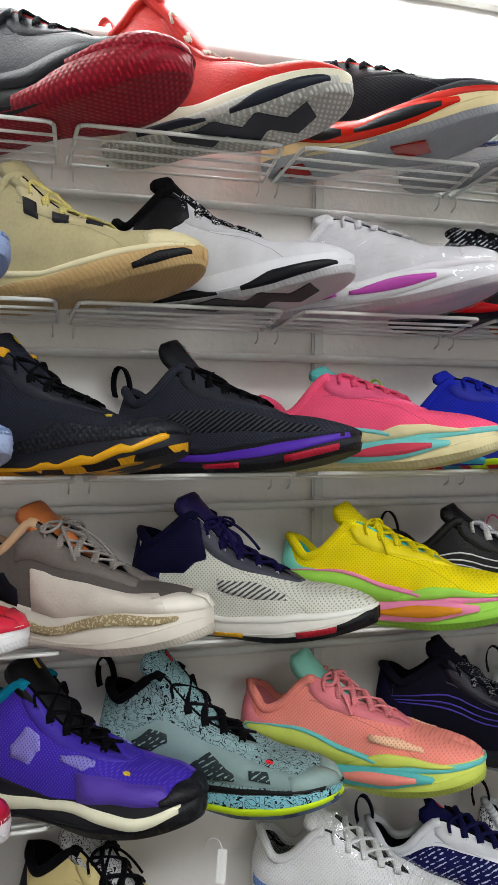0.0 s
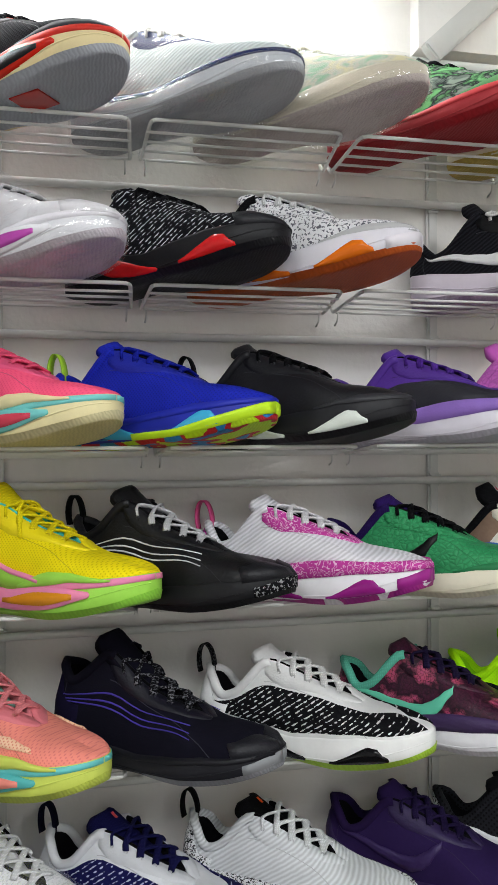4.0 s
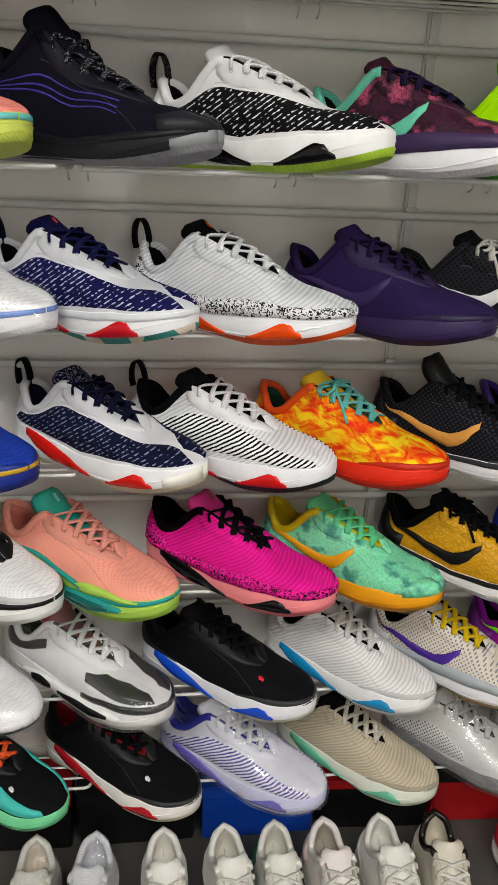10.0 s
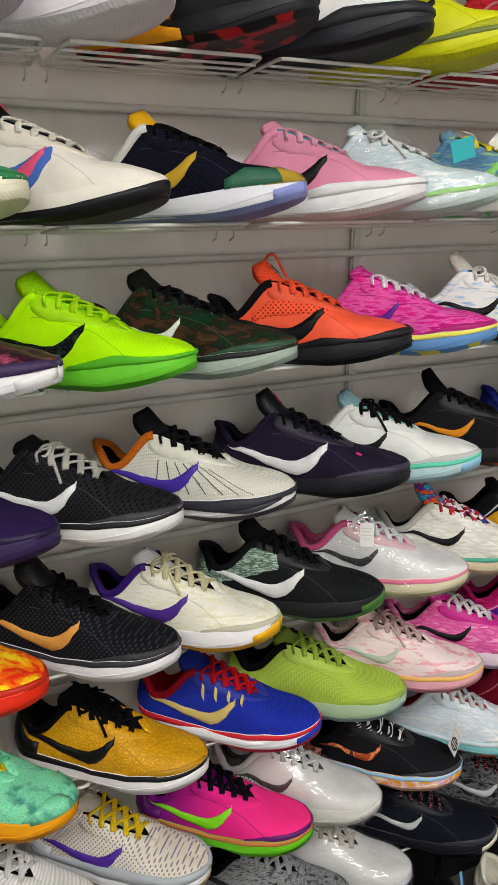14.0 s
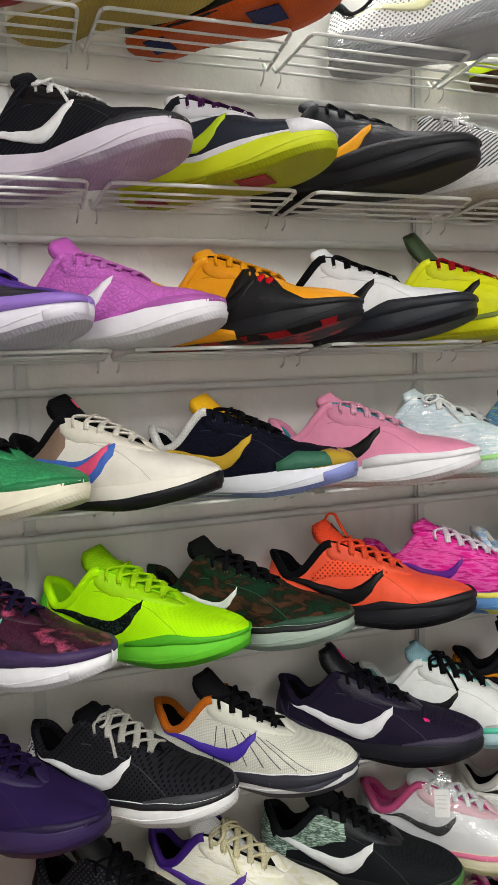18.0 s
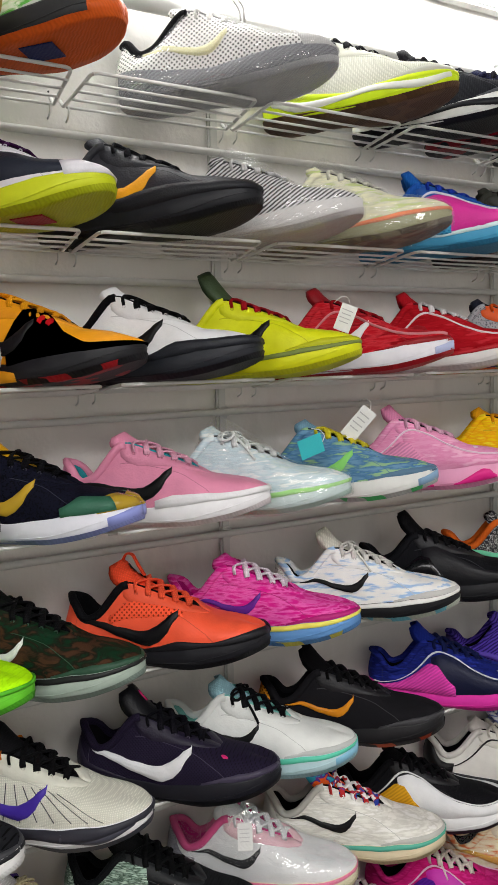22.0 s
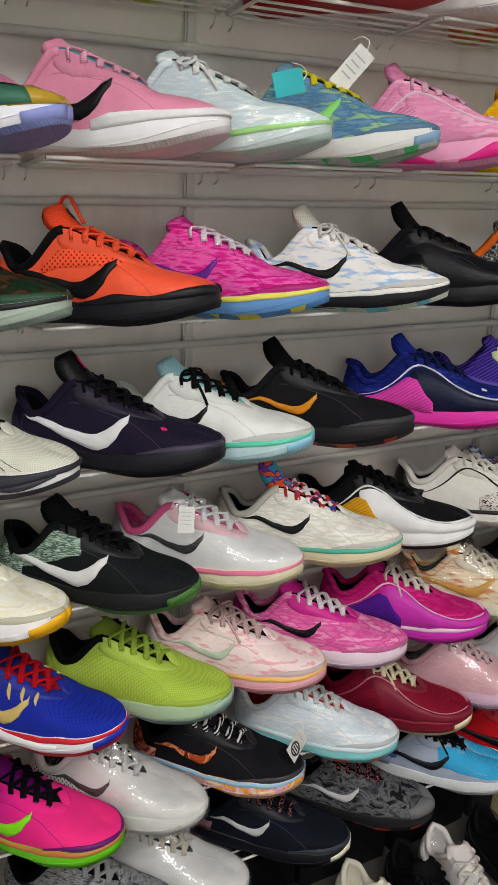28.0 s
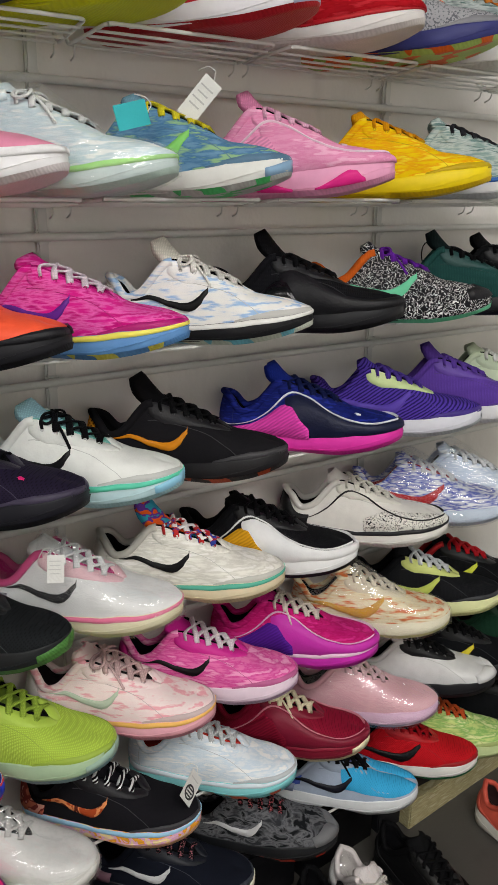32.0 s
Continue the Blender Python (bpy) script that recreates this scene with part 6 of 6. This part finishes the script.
put(10, 1.490, "grey heather knit shoe with white sole", "heather:#6f7073:#98999b:#4b4c50", "foam:#d9d3d6", lace="#a3a4a6", mark="knit:#37383b", tongue="#1b1b1d", collar="#17171a")
put(10, 1.617, "white shoe in clear wrap with blue sole edge", "leather:#dcdcdc", "foam:#d6d6dc", out="tread:#3f4aa8", lace="#d0cabb", wrap=True)
put(10, 1.816, "navy knit shoe with silver mark and cream line", "suede:#22252f", "foam:#1f2129", out="tread:#1b1c22", tip="foam:#e9e4d0", mark="leather:#cfd0d2", lace="speck:#1c1c20:#a0646c", heel="leather:#7a5a68", cross=False, big=0.66)
put(10, 2.002, "black and grey streaked shoe with silver mark", "flame:#3a3b3f:#6f7074:#232427", "foam:#26272a", out="tread:#1c1c1f:#d9402a", mark="leather:#c8c8ca", lace="speck:#1c1c1e:#b05a62", cross=False, toe="leather:#77787b", big=0.66)
put(10, 2.206, "bright blue shoe with white sole and black laces", "leather:#aebbd0", "foam:#dcdfe2", mark="leather:#1d1e2a", lace="#19191c", heel="leather:#8a94b0", bow=0.9, tongue="#7a80c0", big=0.8, extra=[("toe_vamp", "up", [(0.50, 0.30, 0.66), (0.58, 0.20, 0.98), (0.70, 0.14, 0.99), (0.86, 0.16, 0.99), (0.97, 0.24, 0.99)], "mesh:#45b0e2:#3797c8", 0.0016), ("heel_panel", "up", [(0.04, 0.30, 0.95), (0.18, 0.30, 0.90), (0.30, 0.44, 0.80)], "leather:#4a62b8", 0.0016)])
put(10, 2.380, "red shoe with black mark and white sole", "mesh:#c4232c:#9a1820", "foam:#e4e2de", mark="leather:#1b1b1d", lace="#a81c26", out="tread:#2f9a5f")

put(5, 2.52, "black shoe with high pull tab", "knit:#1f2022", "foam:#27282a", lace="#17171a", loop="#17171a", lift_tongue=0.01)
put(6, 2.53, "pale green shoe with white laces", "leather:#c9d6b8", "foam:#e6e8df", lace="#e6e6e0")
put(7, 2.48, "pale blue shoe in clear wrap", "streak:#d3deea:#b9c9e0:#e9eef4", "foam:#d0dcea", wrap=True, lace="#e2e6ea")
put(8, 2.49, "black shoe with red collar and yellow sole", "knit:#1d1e20", "foam:#d9d36a", lace="#b8262e", collar="leather:#b8262e", mark="leather:#d9e04a")
put(9, 2.51, "black shoe with yellow mark", "suede:#202124", "foam:#26272a", mark="leather:#d9c93a", lace="#18181a")
put(10, 2.49, "green and yellow shoe with orange laces", "streak:#cfe08f:#8fc06a:#e0e8a8", "foam:#c9d8a0", lace="#ea6a3a", heel="leather:#2f6a4a")
put(9, 2.67, "dark green knit shoe with pale sole", "knit:#2a4a3a", "foam:#dfe0d8", lace="#2a3a30")
put(10, 2.66, "dark shoe at the end of the shelf", "knit:#232427", "foam:#2a2b2e", lace="#1b1b1d")

# ---- boxes and pale shoes on the floor before the wall ----
def build_box(label, code, size, at, turn=0.0, lid=None):
    ob = tagged(new("shoe_box"), label, "box", "shoe boxes under the shelves")
    c = fabric("foam:" + code)
    part("tray", box_mesh("tray", (size[0], size[1], size[2] * 0.8), c, 0.003, (0, 0, size[2] * 0.4)), ob)
    part("lid", box_mesh("lid", (size[0] + 0.006, size[1] + 0.006, size[2] * 0.22), fabric("foam:" + (lid or code)), 0.003, (0, 0, size[2] * 0.9)), ob)
    ob.matrix_basis = pose(*at, 0, 0, turn)
    return ob


rng = random.Random(3)
x = -0.04
for code, lid in (("#1b1b1d", None), ("#222226", None), ("#1c1c1e", "#b01f26"), ("#1b1b1d", None), ("#1d4fb8", None), ("#1b1b1d", "#b01f26"), ("#b01f26", "#1b1b1d"), ("#17171a", "#a81c24"), ("#1b1b1d", None), ("#222226", None), ("#17171a", None), ("#26262a", None), ("#1b1b1d", None), ("#1c1c1e", None)):
    build_box("black cardboard shoe box on the floor" if code.startswith(("#1b", "#17", "#22", "#26", "#1c")) else "coloured cardboard shoe box on the floor", code, (0.20, 0.085, 0.13), (x, 0.955, 0.0), rng.uniform(-3, 3), lid)
    x += 0.215

board = tagged(new("wooden_board", box_mesh("wooden_board", (0.62, 0.05, 0.075), fabric("streak:#b9b08a:#a59b74:#c6bf9c"), 0.003, (0, 0, 0.0375))), "pale raw wooden board lying along the wall", "board")
board.matrix_basis = pose(2.60, 0.93, 0.0, 0, 0, 4)

FLOOR_SHOES = "floor shoes on the floor"
for x, label, up, more in (
        (0.441, "pale grey shoe in clear wrap, heel to the wall", "knit:#d9d8cf", dict(wrap=True, lining="suede:#d6c9b4")),
        (0.540, "silver grey shoe in clear wrap, heel to the wall", "knit:#dfe0e4", dict(wrap=True, lining="suede:#c9c9d0")),
        (0.650, "white leather shoe, heel to the wall", "leather:#e3e1da", dict(lining="suede:#dcd8cc")),
        (0.752, "white leather shoe with pale lining", "leather:#e2e0d8", dict(lining="suede:#cfcabd")),
        (0.840, "white shoe with dark green heel", "leather:#dfddd4", dict(lining="suede:#d3cfc2", heel="leather:#2f5f48")),
        (0.925, "white shoe with pale pink side", "leather:#e6dfda", dict(lining="suede:#a8a090", heel="leather:#e9cfcb")),
        (1.025, "white chunky shoe, heel to the wall", "leather:#e3e1d9", dict(lining="suede:#dedbd0", bulk=1.1)),
        (1.130, "cream striped shoe with dark collar", "leather:#d9d2c2", dict(lining="suede:#c9c0ac", collar="gloss:#2a2622")),
        (1.275, "white and red shoe, heel to the wall", "leather:#e4dfdd", dict(lining="suede:#d9d0c8", heel="leather:#b82a3a")),
        (1.865, "cream shoe, heel to the wall", "leather:#e4dfce", dict(lining="suede:#dcd5c4")),
        (1.985, "black shoe on the floor", "knit:#1c1c1e", dict()),
        (2.075, "white and pink shoe in clear wrap", "leather:#e6dedd", dict(wrap=True, lining="suede:#cfc9c6", heel="leather:#e6e4e2")),
        (2.19, "black shoe beside a white one", "knit:#1b1b1d", dict()),
        (2.47, "coral red shoe on the floor", "leather:#d9604f", dict(lining="suede:#3a2a2a")),
        (1.395, "black shoe on the floor", "knit:#1a1a1c", dict()),
        (1.505, "black shoe on the floor", "knit:#19191b", dict()),
        (1.62, "black shoe on the floor", "knit:#1b1b1e", dict()),
        (1.74, "black shoe on the floor", "knit:#1a1a1d", dict())):
    ob = build_shoe(label, up, "foam:#e4e2da" if not up.endswith(("1e", "1d", "1c", "1b")) else "foam:#1d1d20", group=FLOOR_SHOES, lace="#dedbd2" if "black" not in label else "#19191b", **more)
    ob.matrix_basis = pose(x, 0.84 if "coral" in label else 0.875, 0.0008, 0, 0, -90 + rng.uniform(-7, 7))

# ---- tags, cord, charms and small marks ----
CARD = fabric("leather:#eeeeea")
INK = fabric("leather:#c2c2c0")
CORD = metal_paint("grey_cable", "#b9b9b6", 0.5)
DARK = metal_paint("dark_plastic", "#2a2a2c", 0.45)


def hang_tag(label, at, turn, size, code="#eeeeea", bars=4):
    ob = tagged(new("hang_tag"), label, "tag", "paper tags on shoes")
    w, h = size
    part("card", box_mesh("card", (w, 0.0012, h), fabric("leather:" + code), 0.0004), ob)
    for k in range(bars):
        part("print_bar", box_mesh("print_bar", (w * (0.7 - 0.12 * (k % 2)), 0.0004, h * 0.035), INK, 0.0, (-w * 0.04, -0.0010, h * (0.28 - 0.15 * k))), ob)
    string = [(0, 0, h * 0.5), (-0.006, 0.003, h * 0.5 + 0.010), (-0.016, 0.008, h * 0.5 + 0.008), (-0.022, 0.012, h * 0.5 - 0.004)]
    part("string", tube_mesh("string", bent(string, 0.004), 0.0007, CARD, 5), ob)
    ob.matrix_basis = pose(*at, *turn)
    return ob


hang_tag("white printed paper tag standing on a blue shoe", (1.744, 0.866, 1.466), (8, 40, -25), (0.026, 0.056))
hang_tag("blank teal paper tag lying on a wrapped shoe", (1.640, 0.842, 1.441), (-25, 75, -20), (0.028, 0.044), "#3fb9bf", 0)
hang_tag("white printed paper tag on a red shoe", (1.705, 0.842, 1.624), (0, 22, -25), (0.024, 0.040))
hang_tag("white printed paper tag on a wrapped shoe", (1.516, 0.848, 0.886), (-24, 4, -20), (0.022, 0.036), "#dcdcd8")
round_tag = hang_tag("white paper tag with a round black print", (1.690, 0.800, 0.482), (-50, 62, -20), (0.030, 0.048), "#d6d6d2", 1)
ring = [(0.010 * math.cos(a), -0.0012, -0.008 + 0.010 * math.sin(a)) for a in np.linspace(0, 2 * math.pi, 21)[:-1]]
part("round_print", tube_mesh("round_print", ring, 0.0016, DARK, 6, True, 0.3), round_tag)
for k in (-1, 0, 1):
    part("print_stroke", box_mesh("print_stroke", (0.013, 0.0005, 0.0022), DARK, 0.0, (0, -0.0012, -0.008 + 0.005 * k)), round_tag)
hang_tag("white plastic tag on a pale yellow shoe", (0.205, 0.842, 1.098), (-10, 4, -15), (0.011, 0.036), "#e6e6e4", 0)

cord = tagged(new("power_cord"), "grey power cord with a dark connector above the top shelf", "cable")
cord.location = (1.38, 0.975, 2.10)
part("cable", tube_mesh("cable", bent([(-0.10, 0.0, 0.07), (0.0, 0, 0.012), (0.07, 0, -0.003), (0.12, 0, 0.012), (0.17, 0, 0.022), (0.20, 0, 0.019)], 0.03), 0.0018, CORD, 6), cord)
part("cable", tube_mesh("cable", bent([(0.222, 0, 0.004), (0.238, 0, -0.012), (0.240, 0, -0.03)], 0.008), 0.0018, CORD, 6), cord)
part("cable", tube_mesh("cable", bent([(0.216, 0, 0.012), (0.245, 0, -0.004), (0.246, 0, -0.03)], 0.01), 0.0018, CORD, 6), cord)
for dx in (0.0, 0.007):
    shell = part("connector", box_mesh("connector", (0.030, 0.008, 0.008), DARK, 0.002), cord)
    shell.matrix_basis = pose(0.208 + dx, 0.0, 0.012 + dx * 0.8, 0, 40, 0)
loose = tagged(new("power_cord"), "grey cable lying over the top shelf shoes", "cable")
loose.location = (2.25, 0.965, 2.085)
part("cable", tube_mesh("cable", bent([(-0.11, 0, 0.0), (-0.05, 0, 0.024), (0.03, 0, 0.030), (0.09, 0, 0.018), (0.13, 0, -0.004)], 0.03), 0.003, CORD, 6), loose)


def charm(label, at, codes, turn):
    """A soft key ring charm of plain rounded pieces on a strap."""
    ob = tagged(new("key_ring_charm"), label, "charm", "key ring charms")
    bm = bmesh.new()
    bmesh.ops.create_uvsphere(bm, u_segments=14, v_segments=9, radius=0.032)
    for v in bm.verts:
        v.co = Vector((v.co.x * 0.9, v.co.y * 0.55, v.co.z * 1.1 + 0.004 * math.sin(v.co.x * 180)))
    me = bpy.data.meshes.new("body")
    bm.to_mesh(me)
    bm.free()
    me.shade_smooth()
    me.materials.append(fabric("leather:" + codes[0]))
    part("body", me, ob)
    part("strap", tube_mesh("strap", bent([(0, 0, 0.028), (0.004, 0, 0.052), (-0.003, 0.004, 0.082)], 0.01), 0.004, fabric("leather:" + codes[1]), 8, flat=0.4), ob)
    ring = [(0.008 * math.cos(a), 0.001, 0.034 + 0.008 * math.sin(a)) for a in np.linspace(0, 2 * math.pi, 15)[:-1]]
    part("ring", tube_mesh("ring", ring, 0.0012, metal_paint("steel_ring", "#a9a9a9", 0.25), 6, True), ob)
    for q in (-1, 1):
        foot = box_mesh("foot", (0.018, 0.018, 0.024), fabric("leather:" + codes[2]), 0.004, (q * 0.013, -0.002, -0.034))
        part("foot", foot, ob)
    ob.matrix_basis = pose(*at, 0, turn, 20)
    return ob


for at, codes, turn in (((1.372, 0.705, 0.165), ("#e8571f", "#4f86b8", "#f2f0ea"), 12), ((1.415, 0.700, 0.115), ("#ea5a22", "#e8a81e", "#e8571f"), -15),
                        ((1.452, 0.705, 0.170), ("#d9a0b8", "#e0c0d0", "#efb81e"), 8), ((1.505, 0.700, 0.150), ("#f0a11e", "#e9c9a8", "#e6707a"), -10),
                        ((1.640, 0.705, 0.215), ("#d98a62", "#6fa8d8", "#e0e0dc"), 5), ((1.672, 0.700, 0.130), ("#e6a078", "#8a6fb0", "#58606c"), 14)):
    charm("plain orange and yellow key ring charm hanging low", at, codes, turn)

# dark screw holes in the wall
holes = []
rng = random.Random(11)
for k in range(46):
    x, z = rng.uniform(-0.3, 2.6), rng.choice(RAIL_Z) + rng.choice((0.045, 0.07, 0.10)) + rng.uniform(-0.015, 0.015)
    r = rng.uniform(0.0012, 0.0026)
    ring = [(x + r * math.cos(a), WALL_Y - 0.0008, z + r * math.sin(a)) for a in np.linspace(0, 2 * math.pi, 9)[:-1]]
    holes.append((ring + [(x, WALL_Y - 0.0012, z)], [(i, (i + 1) % 8, 8) for i in range(8)]))
tagged(new("screw_holes", joined("screw_holes", holes, DARK)), "small dark screw holes in the white wall", "hole", kind="stuff")
